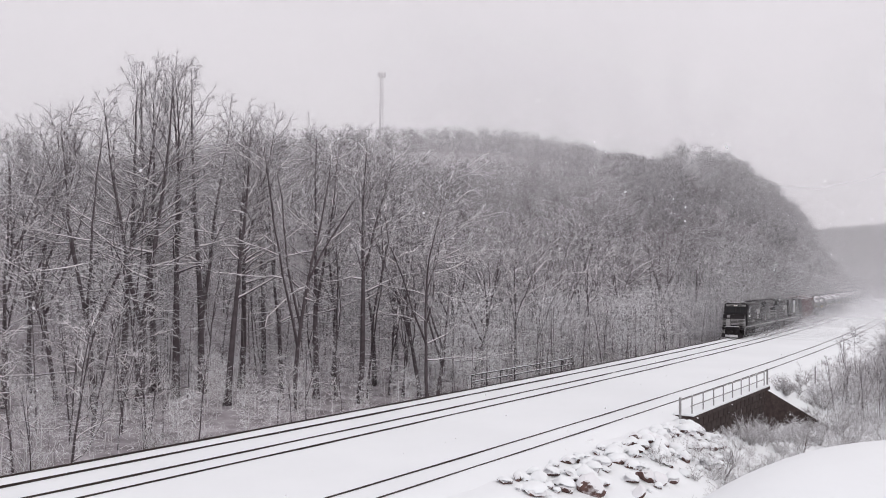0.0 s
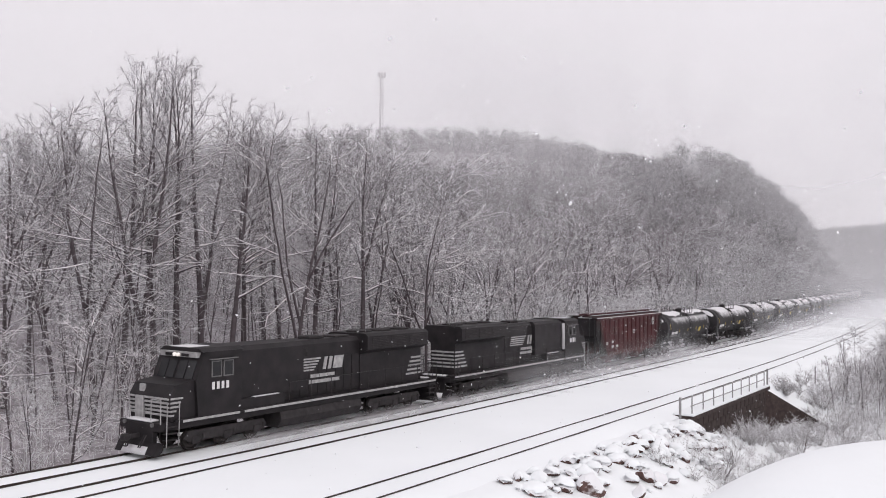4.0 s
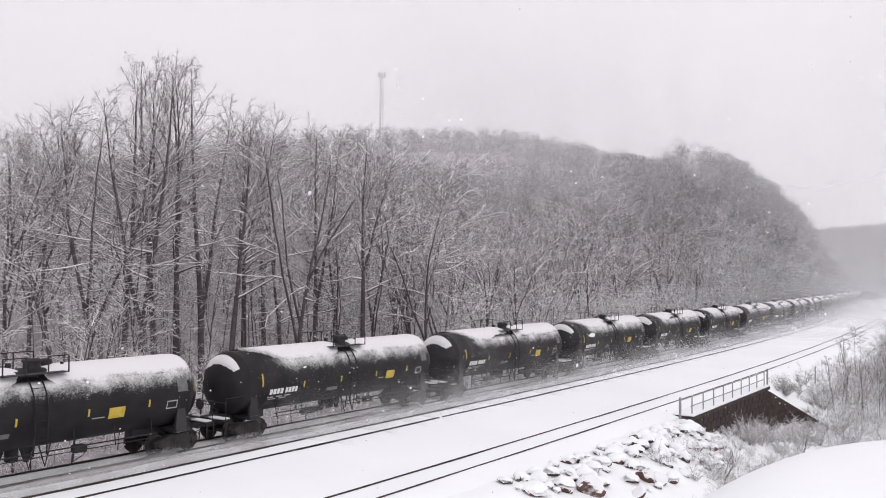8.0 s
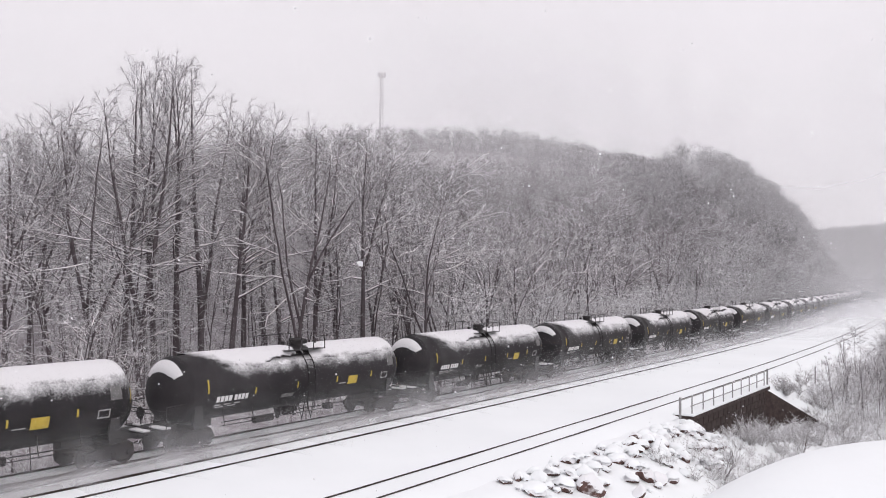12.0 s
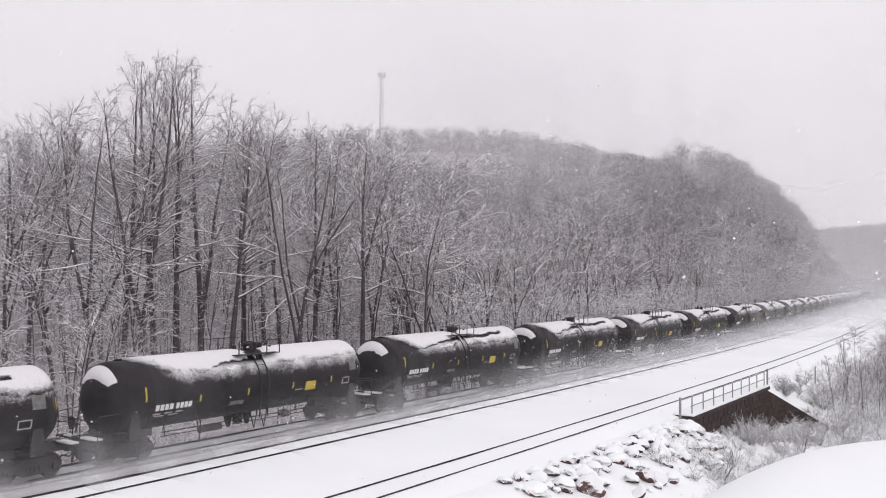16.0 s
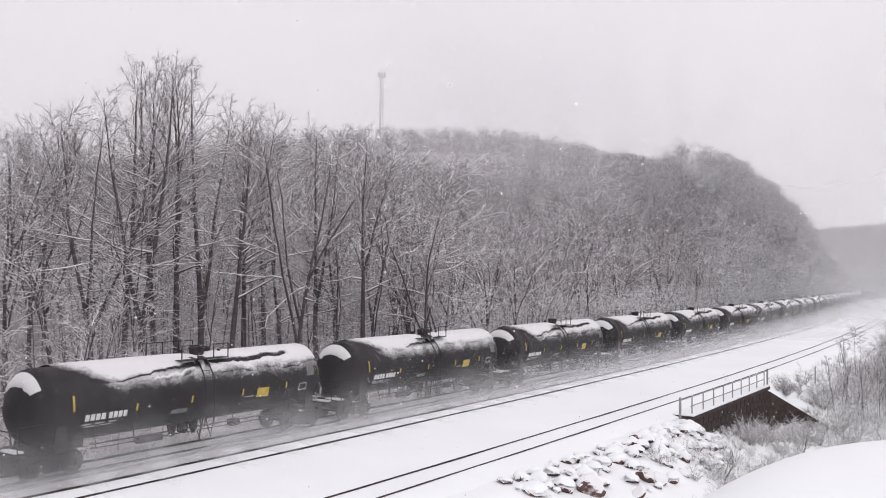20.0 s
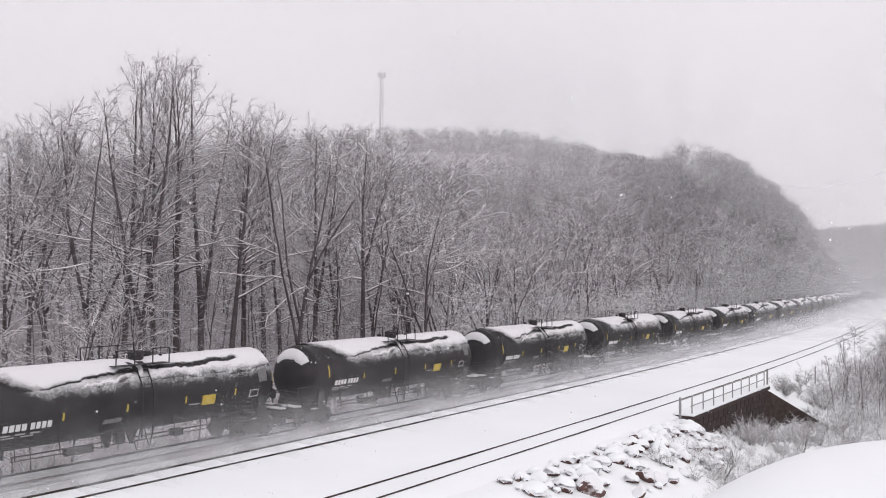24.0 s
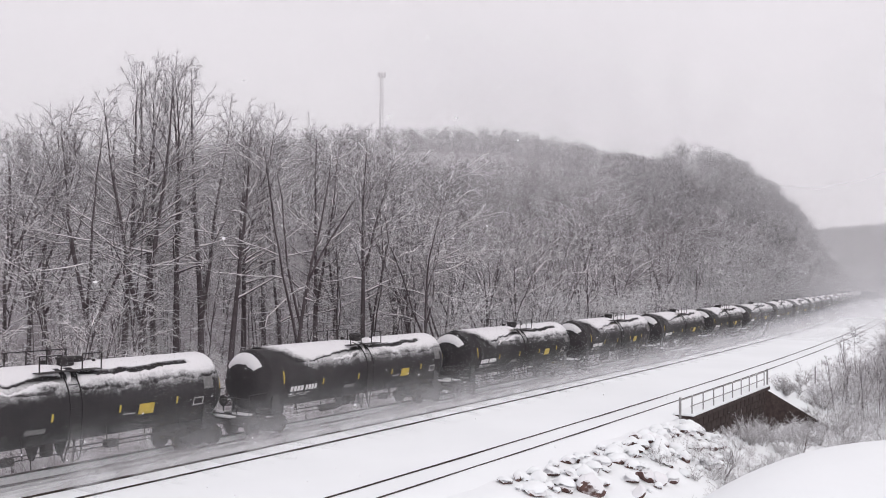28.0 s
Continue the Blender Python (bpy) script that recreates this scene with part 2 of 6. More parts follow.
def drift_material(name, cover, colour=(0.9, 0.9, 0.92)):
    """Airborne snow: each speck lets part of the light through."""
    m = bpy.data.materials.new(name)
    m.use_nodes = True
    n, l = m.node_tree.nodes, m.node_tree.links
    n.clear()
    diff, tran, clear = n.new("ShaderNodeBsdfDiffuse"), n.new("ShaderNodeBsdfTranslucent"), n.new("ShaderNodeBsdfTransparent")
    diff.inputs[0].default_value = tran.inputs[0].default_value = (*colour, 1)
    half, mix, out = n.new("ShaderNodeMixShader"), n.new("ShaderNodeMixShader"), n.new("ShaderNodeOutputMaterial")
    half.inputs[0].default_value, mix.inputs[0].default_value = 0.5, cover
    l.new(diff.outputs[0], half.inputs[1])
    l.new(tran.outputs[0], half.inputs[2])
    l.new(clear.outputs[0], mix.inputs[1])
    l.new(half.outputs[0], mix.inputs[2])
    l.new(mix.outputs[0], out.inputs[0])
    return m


def mist_material(name, most, scale, fade, axis=0, centre=0.0, colour=(0.9, 0.9, 0.92)):
    """Drifting powder and haze sheets: density wanders with noise and thins upward and to the ends of each piece
    (fade: half length, height).
    """
    m = drift_material(name, most, colour)
    n, l = m.node_tree.nodes, m.node_tree.links
    mix = [k for k in n if k.type == 'MIX_SHADER' and k.inputs[1].links[0].from_node.type == 'BSDF_TRANSPARENT'][0]
    co, xyz = n.new("ShaderNodeTexCoord"), n.new("ShaderNodeSeparateXYZ")
    nz = n.new("ShaderNodeTexNoise")
    nz.inputs["Scale"].default_value, nz.inputs["Detail"].default_value, nz.inputs["Distortion"].default_value = scale, 2, 0.0
    l.new(co.outputs["Object"], nz.inputs["Vector"])
    l.new(co.outputs["Object"], xyz.inputs[0])
    wander = n.new("ShaderNodeMapRange")
    wander.inputs[1].default_value, wander.inputs[2].default_value = 0.15, 0.75
    l.new(nz.outputs[0], wander.inputs[0])
    high = n.new("ShaderNodeMapRange")
    high.interpolation_type = 'SMOOTHSTEP'
    high.inputs[1].default_value, high.inputs[2].default_value = fade[1], 0.0
    high.inputs[3].default_value, high.inputs[4].default_value = 0.0, most
    l.new(xyz.outputs[2], high.inputs[0])
    size, off = n.new("ShaderNodeMath"), n.new("ShaderNodeMath")
    size.operation, off.operation = 'ABSOLUTE', 'SUBTRACT'
    off.inputs[1].default_value = centre
    l.new(xyz.outputs[axis], off.inputs[0])
    l.new(off.outputs[0], size.inputs[0])
    ends = n.new("ShaderNodeMapRange")
    ends.interpolation_type = 'SMOOTHSTEP'
    ends.inputs[1].default_value, ends.inputs[2].default_value = fade[0], fade[0] * (0.72 if axis == 0 else 0.1)
    l.new(size.outputs[0], ends.inputs[0])
    a, b = n.new("ShaderNodeMath"), n.new("ShaderNodeMath")
    a.operation = b.operation = 'MULTIPLY'
    l.new(wander.outputs[0], a.inputs[0])
    l.new(high.outputs[0], a.inputs[1])
    l.new(a.outputs[0], b.inputs[0])
    l.new(ends.outputs[0], b.inputs[1])
    l.new(b.outputs[0], mix.inputs[0])
    return m


FLAKE = drift_material("snowflake", 1.0)
MIST = mist_material("wheel_powder", 0.11, 0.2, (10.4, 3.0))
CROSS_MIST = mist_material("trailing_powder", 0.30, 0.3, (2.5, 2.8), 1, -3.8)
LOW_MIST = mist_material("low_wheel_powder", 0.80, 0.33, (11.4, 0.62), colour=(0.50, 0.475, 0.49))   # grey, darker than the other powder
FINE_MIST = mist_material("fine_powder_haze", 0.035, 0.12, (12.5, 8.5))
BEND_MIST = mist_material("bend_powder_haze", 0.62, 0.05, (48.0, 14.0))


# distance haze, put in as see-through white sheets standing in the air
HAZE = mist_material("haze_sheet", 0.36, 0.02, (170.0, 60.0))
NEAR_HAZE = mist_material("near_haze_sheet", 0.2, 0.03, (170.0, 60.0))
HILL_HAZE = mist_material("hill_haze_sheet", 0.30, 0.012, (170.0, 106.0))
ACROSS_HAZE = mist_material("across_haze_sheet", 0.20, 0.02, (118.0, 110.0))
BEND_HAZE = mist_material("bend_haze_sheet", 0.38, 0.02, (118.0, 130.0))
THIN_MIST = mist_material("thin_powder_haze", 0.26, 0.05, (48.0, 16.0))
FAR_HAZE = mist_material("far_haze_sheet", 0.96, 0.004, (420.0, 190.0))


# ---- mesh helpers ----
class Shape:
    """Collects vertices and faces of one mesh."""

    def __init__(self):
        self.v, self.f = [], []

    def add(self, verts, faces):
        k = len(self.v)
        self.v += verts
        self.f += [[i + k for i in q] for q in faces]
        return self

    def box(self, x0, x1, y0, y1, z0, z1, c=0.01):
        """A box with chamfered edges."""
        c = min(c, (x1 - x0) * 0.3, (y1 - y0) * 0.3, (z1 - z0) * 0.3)
        vs, ids = [], {}
        for i, x in enumerate((x0, x1)):
            for j, y in enumerate((y0, y1)):
                for k, z in enumerate((z0, z1)):
                    dx, dy, dz = c * (1 - 2 * i), c * (1 - 2 * j), c * (1 - 2 * k)
                    for a, p in enumerate(((x, y + dy, z + dz), (x + dx, y, z + dz), (x + dx, y + dy, z))):
                        ids[i, j, k, a] = len(vs)
                        vs.append(p)
        fs = []
        for a in range(3):
            b, d = (a + 1) % 3, (a + 2) % 3
            for e in (0, 1):
                def key(p, q):
                    t = [0, 0, 0]
                    t[a], t[b], t[d] = e, p, q
                    return tuple(t)
                quad = [ids[(*key(p, q), a)] for p, q in ((0, 0), (1, 0), (1, 1), (0, 1))]
                fs.append(quad if e else quad[::-1])
            for p in (0, 1):
                for q in (0, 1):
                    def key2(w):
                        t = [0, 0, 0]
                        t[a], t[b], t[d] = w, p, q
                        return tuple(t)
                    quad = [ids[(*key2(0), b)], ids[(*key2(1), b)], ids[(*key2(1), d)], ids[(*key2(0), d)]]
                    fs.append(quad if p != q else quad[::-1])
        for i in (0, 1):
            for j in (0, 1):
                for k in (0, 1):
                    tri = [ids[i, j, k, a] for a in range(3)]
                    fs.append(tri if (i + j + k) % 2 else tri[::-1])
        return self.add(vs, fs)

    def tube(self, pts, radii, n=6, caps=True):
        """A tube through points with a radius at each."""
        k = len(self.v)
        m = len(pts)
        ref = None
        for i, p in enumerate(pts):
            a, b = pts[max(i - 1, 0)], pts[min(i + 1, m - 1)]
            d = Vector((b[0] - a[0], b[1] - a[1], b[2] - a[2])).normalized()
            if ref is None:
                ref = Vector((0, 0, 1)) if abs(d.z) < 0.9 else Vector((1, 0, 0))
            u = d.cross(ref).normalized()
            w = u.cross(d)
            ref = w
            r = radii[i] if hasattr(radii, "__len__") else radii
            for j in range(n):
                t = 2 * math.pi * j / n
                e = u * (r * math.cos(t)) + w * (r * math.sin(t))
                self.v.append((p[0] + e.x, p[1] + e.y, p[2] + e.z))
        for i in range(m - 1):
            for j in range(n):
                a, b = k + i * n + j, k + i * n + (j + 1) % n
                self.f.append([a, b, b + n, a + n])
        if caps:
            self.f.append([k + j for j in range(n)][::-1])
            self.f.append([k + (m - 1) * n + j for j in range(n)])
        return self

    def lathe(self, profile, n=32, axis="x", centre=(0, 0, 0)):
        """Turns (along, radius) about an axis."""
        k = len(self.v)
        cx, cy, cz = centre
        for a, r in profile:
            for j in range(n):
                t = 2 * math.pi * j / n
                c, s = r * math.cos(t), r * math.sin(t)
                self.v.append({"x": (cx + a, cy + c, cz + s), "y": (cx + s, cy + a, cz + c), "z": (cx + c, cy + s, cz + a)}[axis])
        m = len(profile)
        for i in range(m - 1):
            for j in range(n):
                a, b = k + i * n + j, k + i * n + (j + 1) % n
                self.f.append([a, b, b + n, a + n])
        self.f.append([k + j for j in range(n)][::-1])
        self.f.append([k + (m - 1) * n + j for j in range(n)])
        return self

    def prism(self, poly, a, b, axis="x"):
        """Pushes a polygon of two coordinates along an axis from a to b."""
        n = len(poly)
        put = {"x": lambda t, p: (t, p[0], p[1]), "y": lambda t, p: (p[0], t, p[1]), "z": lambda t, p: (p[0], p[1], t)}[axis]
        vs = [put(a, p) for p in poly] + [put(b, p) for p in poly]
        fs = [list(range(n))[::-1], list(range(n, 2 * n))] + [[i, (i + 1) % n, n + (i + 1) % n, n + i] for i in range(n)]
        return self.add(vs, fs)

    def mesh(self, name, mat, soft=False):
        me = bpy.data.meshes.new(name)
        me.from_pydata(self.v, [], self.f)
        bm = bmesh.new()
        bm.from_mesh(me)
        bmesh.ops.recalc_face_normals(bm, faces=bm.faces)
        bm.to_mesh(me)
        bm.free()
        if soft:
            me.shade_smooth()
        me.materials.append(mat)
        return me


def part(name, shape, mat, parent, label="", soft=False):
    ob = new(name, shape if isinstance(shape, bpy.types.Mesh) else shape.mesh(name, mat, soft))
    ob.parent = parent
    if label:
        ob["label"] = label
    return ob


def thing(name, label, category, group="", kind="", at=None):
    ob = new(name)
    if at is not None:
        ob.matrix_basis = at
    return tagged(ob, label, category, group, kind)


def lone(name, shape, mat, label, category, kind="", group="", soft=False):
    ob = new(name, shape if isinstance(shape, bpy.types.Mesh) else shape.mesh(name, mat, soft))
    return tagged(ob, label, category, group, kind)


def raw_mesh(name, verts, faces, mat, soft=False):
    """A mesh from number arrays, quick for large ones."""
    me = bpy.data.meshes.new(name)
    verts, faces = np.asarray(verts, np.float32), np.asarray(faces, np.int32)
    k = faces.shape[1]
    me.vertices.add(len(verts))
    me.vertices.foreach_set("co", verts.ravel())
    me.loops.add(faces.size)
    me.loops.foreach_set("vertex_index", faces.ravel())
    me.polygons.add(len(faces))
    me.polygons.foreach_set("loop_start", np.arange(0, faces.size, k, dtype=np.int32))
    me.update(calc_edges=True)
    me.materials.append(mat)
    if soft:
        me.shade_smooth()
    else:
        me.shade_flat()
    return me


# ---- ground ----
def axis_steps(lo, hi, fine_lo, fine_hi, step, grow):
    mid = list(np.arange(fine_lo, fine_hi + step, step))
    up, d = [mid[-1]], step
    while up[-1] < hi:
        d *= grow
        up.append(up[-1] + d)
    dn, d = [mid[0]], step
    while dn[-1] > lo:
        d *= grow
        dn.append(dn[-1] - d)
    return np.array(dn[:0:-1] + mid + up[1:])


gx = axis_steps(-3000, 3000, -45, 75, 0.9, 1.07)
gy = axis_steps(-3000, 3500, -4, 120, 0.9, 1.06)
GX, GY = np.meshgrid(gx, gy)
flat_x, flat_y = GX.ravel(), GY.ravel()
hs = np.concatenate([ground_height(flat_x[i:i + 4000], flat_y[i:i + 4000]) for i in range(0, len(flat_x), 4000)])
nx, ny = len(gx), len(gy)
idx = np.arange(nx * ny).reshape(ny, nx)
quads = np.stack([idx[:-1, :-1], idx[:-1, 1:], idx[1:, 1:], idx[1:, :-1]], -1).reshape(-1, 4)
gme = raw_mesh("ground", np.stack([flat_x, flat_y, hs], 1), quads, SNOW, True)
gme.materials.append(FLOOR)
fs_, fo_ = line_coords(flat_x[quads[:, 0]], flat_y[quads[:, 0]])
gme.polygons.foreach_set("material_index", (((fo_ < -2.6) & (fo_ > -600)) | (flat_y[quads[:, 0]] > 430)).astype(np.int32))
tagged(new("ground", gme), "snow-covered ground rising to a wooded hill", "ground", kind="structure")

# Snow over the ballast, across all the tracks.
bed = Shape()
offs = [-1.75, -1.55, -1.2, -0.9, -0.62, 0.62, 0.9, 2.0, 3.03, 3.3, 4.55, 4.85, 6.3, 8.0, 10.0, 11.1, 11.4, 12.6, 12.9, 13.6, 14.4]
lift = [-0.75, -0.35, -0.13, -0.09, -0.08, -0.08, -0.09, -0.10, -0.06, -0.055, -0.055, -0.06, -0.11, -0.16, -0.18, -0.20, -0.185, -0.185, -0.20, -0.25, -0.46]
bed_s = list(np.arange(-200, 420, 2.0))
for s in bed_s:
    for o, z in zip(offs, lift):
        wob = 0.018 * math.sin(s * 0.31 + o * 2) + 0.012 * math.sin(s * 0.83 - o * 1.3)
        edge = 0.25 * math.sin(s * 0.43) * (o > 14 or o < -9) + 0.18 * math.sin(s * 1.3) * (o > 14)
        bed.v.append(on_line(s, o + edge, z + wob * 0.6))
m = len(offs)
for i in range(len(bed_s) - 1):
    for j in range(m - 1):
        a = i * m + j
        bed.f.append([a, a + 1, a + m + 1, a + m])
lone("track_bed", bed, SNOW_BED, "smooth snow lying over the ballast of the tracks", "snow", "structure", soft=True)

# Rails: head, web and foot.
RAIL_POLY = [(-0.07, -0.18), (0.07, -0.18), (0.07, -0.165), (0.012, -0.14), (0.012, -0.045), (0.037, -0.035), (0.037, -0.006), (0.03, 0), (-0.03, 0), (-0.037, -0.006), (-0.037, -0.035), (-0.012, -0.045), (-0.012, -0.14), (-0.07, -0.165)]
for mid, tz in zip(TRACKS, TRACK_Z):
    for side in (-0.755, 0.755):
        r = Shape()
        ss = np.arange(-200, 420, 3.0)
        n = len(RAIL_POLY)
        for s in ss:
            for a, z in RAIL_POLY:
                r.v.append(on_line(s, mid + side + a, tz + z))
        for i in range(len(ss) - 1):
            for j in range(n):
                a, b = i * n + j, i * n + (j + 1) % n
                r.f.append([a, b, b + n, a + n])
        lone("rail", r, RAIL, "dark rusty steel rail standing out of the snow", "rail", "structure")

# ---- the train ----
def wheelset(parent, x):
    ws = Shape().lathe([(-0.95, 0.07), (-0.8, 0.08), (0.8, 0.08), (0.95, 0.07)], 8, "y", (x, 0, 0.46))
    axle = part("axle", ws, WHEEL, parent, soft=True)
    for sd in (-1, 1):
        w = Shape().lathe([(sd * 0.69, 0.49), (sd * 0.70, 0.49), (sd * 0.72, 0.46), (sd * 0.83, 0.455), (sd * 0.835, 0.40), (sd * 0.79, 0.36), (sd * 0.77, 0.17), (sd * 0.86, 0.13), (sd * 0.88, 0.05)], 20, "y", (x, 0, 0.46))
        part("wheel", w, WHEEL, axle)


def freight_truck(car, x):
    """Two-axle bogie: side frames with spring nests, bolster and wheelsets."""
    t = Shape().box(x - 0.28, x + 0.28, -1.05, 1.05, 0.52, 0.78, 0.04)
    t.box(x - 0.22, x + 0.22, -0.5, 0.5, 0.78, 0.92, 0.03)
    truck = part("truck", t, GRIME, car)
    for sd in (-1, 1):
        y0, y1 = (0.93, 1.1) if sd > 0 else (-1.1, -0.93)
        poly = [(x - 1.15, 0.40), (x - 1.15, 0.62), (x - 0.75, 0.70), (x - 0.4, 0.86), (x + 0.4, 0.86), (x + 0.75, 0.70), (x + 1.15, 0.62), (x + 1.15, 0.40), (x + 0.8, 0.42), (x + 0.42, 0.22), (x - 0.42, 0.22), (x - 0.8, 0.42)]
        f = Shape().prism(poly, y0, y1, "y")
        for k in (-0.26, -0.09, 0.09, 0.26):
            f.tube([(x + k, sd * 1.06, 0.28), (x + k, sd * 1.06, 0.55)], 0.07, 8)
        for k in (-0.89, 0.89):
            f.lathe([(sd * 1.0, 0.13), (sd * 1.16, 0.12), (sd * 1.18, 0.06)], 10, "y", (x + k, 0, 0.46))
        part("side_frame", f, GRIME, truck)
    for k in (-0.89, 0.89):
        wheelset(truck, x + k)
    return truck


def coupler(car, x, d):
    c = Shape().box(min(x, x + d * 0.75), max(x, x + d * 0.75), -0.09, 0.09, 0.80, 0.98, 0.03)
    c.box(min(x + d * 0.62, x + d * 0.95), max(x + d * 0.62, x + d * 0.95), -0.17, 0.17, 0.74, 1.03, 0.05)
    c.tube([(x + d * 0.1, 0.3, 0.8), (x + d * 0.5, 0.32, 0.42), (x + d * 0.9, 0.22, 0.55)], 0.03, 6)
    part("coupler", c, GRIME, car)


def ladder(car, x, y, z0, z1, width, rungs, mat, along="x", lean=0.0):
    l = Shape()
    for sgn in (-1, 1):
        a = (x + sgn * width / 2, y, z0) if along == "x" else (x, y + sgn * width / 2, z0)
        b = (a[0], a[1] + lean, z1)
        l.tube([a, b], 0.022, 5)
    for i in range(rungs):
        t = (i + 0.5) / rungs
        z, yy = z0 + (z1 - z0) * t, y + lean * t
        if along == "x":
            l.tube([(x - width / 2, yy, z), (x + width / 2, yy, z)], 0.014, 5)
        else:
            l.tube([(x, yy - width / 2, z), (x, yy + width / 2, z)], 0.014, 5)
    return part("ladder", l, mat, car)


TANK_R, TANK_Z, TANK_L = 1.53, 2.66, 8.08


def tank_point(x, ang, up=0.0):
    """On the shell at x, ang radians from the crown towards the camera's side."""
    r = tank_radius(x) + up
    return (x, -r * math.sin(ang), TANK_Z + r * math.cos(ang))


def tank_radius(x):
    a = abs(x)
    if a < 7.3:
        return TANK_R
    t = min((a - 7.3) / (TANK_L - 7.3), 0.999)
    return TANK_R * math.sqrt(1 - t * t)


def shell_patch(x0, x1, a0, a1, up=0.012, nx_=2, na=4, thick=0.012):
    """A plate bent on the tank shell between two places and two angles."""
    sh = Shape()
    for lay in (up + thick, up - 0.01):
        for i in range(nx_ + 1):
            for j in range(na + 1):
                sh.v.append(tank_point(x0 + (x1 - x0) * i / nx_, a0 + (a1 - a0) * j / na, lay))
    w, k = na + 1, (nx_ + 1) * (na + 1)
    for i in range(nx_):
        for j in range(na):
            a = i * w + j
            sh.f.append([a, a + 1, a + w + 1, a + w])
            sh.f.append([k + a, k + a + w, k + a + w + 1, k + a + 1])
    rim = [i * w for i in range(nx_ + 1)] + [nx_ * w + j for j in range(1, na + 1)] + [i * w + na for i in range(nx_ - 1, -1, -1)] + [j for j in range(na - 1, 0, -1)]
    for a, b in zip(rim, rim[1:] + rim[:1]):
        sh.f.append([a, b, k + b, k + a])
    return sh


def snow_blanket(seed, crack, reach):
    """Snow on the crown: its depth thins to nothing at a ragged edge, by the hatch and, on some, along a crack."""
    sh = Shape()
    NX, NA = (116, 40) if crack < 0.2 else (150, 76)
    x0, x1 = -6.6, 7.85
    a_far, a_near = -1.3, 1.5

    def rough(x, y, k=4):
        return noise.fractal(Vector((x + seed * 7, y, seed * 1.7)), 1.0, 2.0, k)

    for i in range(NX + 1):
        x = x0 + (x1 - x0) * i / NX
        edge = reach + 0.12 * rough(x * 0.4, 0, 2) + 0.04 * rough(x * 1.6, 5)
        edge -= 0.9 * (1 - min(max((x - x0) / (1.9 + 0.4 * math.sin(seed)), 0), 1)) ** 1.3
        edge -= 0.30 * math.exp(-((x + 0.1) / 0.7) ** 2) * (1 if crack < 0.5 else 0.35)
        far_edge = -reach - 0.12 * rough(x * 0.7, 9)
        line = 0.69 - 0.02 * (x - 1) + 0.05 * math.sin(x * 1.1 + seed) + 0.09 * rough(x * 1.3, 3) + 0.05 * rough(x * 5, 6, 2)
        for j in range(NA + 1):
            a = a_far + (a_near - a_far) * j / NA
            f = min(edge - a, a - far_edge)
            f = 0.105 * (1 - math.exp(-max(f, 0) * 4.2)) + min(f, 0) * 0.3 + 0.03 * rough(x * 1.3, a * 2.4, 3) * math.exp(-max(f, 0) * 4) + 0.012 * rough(x * 3.1, a * 5)
            if crack > 0.5 and x > 0.8 and x < 7.2 - 1.5 * abs(math.sin(seed)):
                f -= 0.34 * math.exp(-((a - line) / 0.055) ** 2) * (0.85 + 0.5 * rough(x * 2.5, 8))
            if crack > 0.2 and -2.6 - 1.8 * (crack > 0.5) < x < -0.1:
                f -= 0.30 * math.exp(-((a - 0.83 + 0.10 * (x + 1.4) - 0.10 * rough(x * 1.5, 4) - 0.05 * rough(x * 5, 2, 2)) / 0.055) ** 2)
            for bx in (0.0, 0.52):
                if a > 0.25:
                    f -= 0.22 * math.exp(-((x - bx - 0.07 * math.sin(a * 7 + seed) - 0.1 * rough(a * 2, bx)) / 0.13) ** 2)
            f -= 0.25 * math.exp(-(((x - 0.6) / 0.6) ** 2 + ((a - 0.1) / 0.4) ** 2)) * (1.0 if crack < 0.5 else 0.45)
            if abs(x) > 7.45:
                f -= 0.12 * (abs(x) - 7.45)
            sh.v.append(tank_point(x, a, max(min(f, 0.125), -0.06)))
    w = NA + 1
    for i in range(NX):
        for j in range(NA):
            a = i * w + j
            if max(math.hypot(sh.v[q][1], sh.v[q][2] - TANK_Z) - tank_radius(sh.v[q][0]) for q in (a, a + 1, a + w, a + w + 1)) > -0.02:
                sh.f.append([a, a + 1, a + w + 1, a + w])
    return sh


def head_snow(seed):
    """A cap of snow stuck to the upper part of the leading head, with a level ragged lower edge."""
    sh = Shape()
    rows, cols = 8, 24
    low = 0.95 + 0.09 * math.sin(seed)
    for i in range(rows + 1):
        for j in range(cols + 1):
            a = -0.98 + 1.96 * j / cols
            foot = min((low + 0.06 * noise.noise(Vector((a * 4, seed, 0)))) / math.cos(a) ** 0.3, 1.38)
            r = foot + (1.40 - foot) * i / rows
            t = math.sqrt(max(1 - (r / TANK_R) ** 2, 0.001))
            x = -(7.3 + (TANK_L - 7.3) * t) - 0.055 * math.sin(math.pi * i / rows) * math.cos(a) - 0.005
            sh.v.append((x, -r * math.sin(a), TANK_Z + r * math.cos(a)))
    w = cols + 1
    for i in range(rows):
        for j in range(cols):
            a = i * w + j
            sh.f.append([a, a + 1, a + w + 1, a + w])
    return sh


def text_bars(parent, x0, x1, ang, height, mat, label, count=2, gap=0.12):
    """Unreadable lettering on the shell as plain bars."""
    step = (x1 - x0) / count
    for i in range(count):
        p = shell_patch(x0 + step * i, x0 + step * (i + 1) - gap, ang, ang + height / TANK_R, 0.006, 2, 2, 0.004)
        part("lettering_bar", p, mat, parent, label)


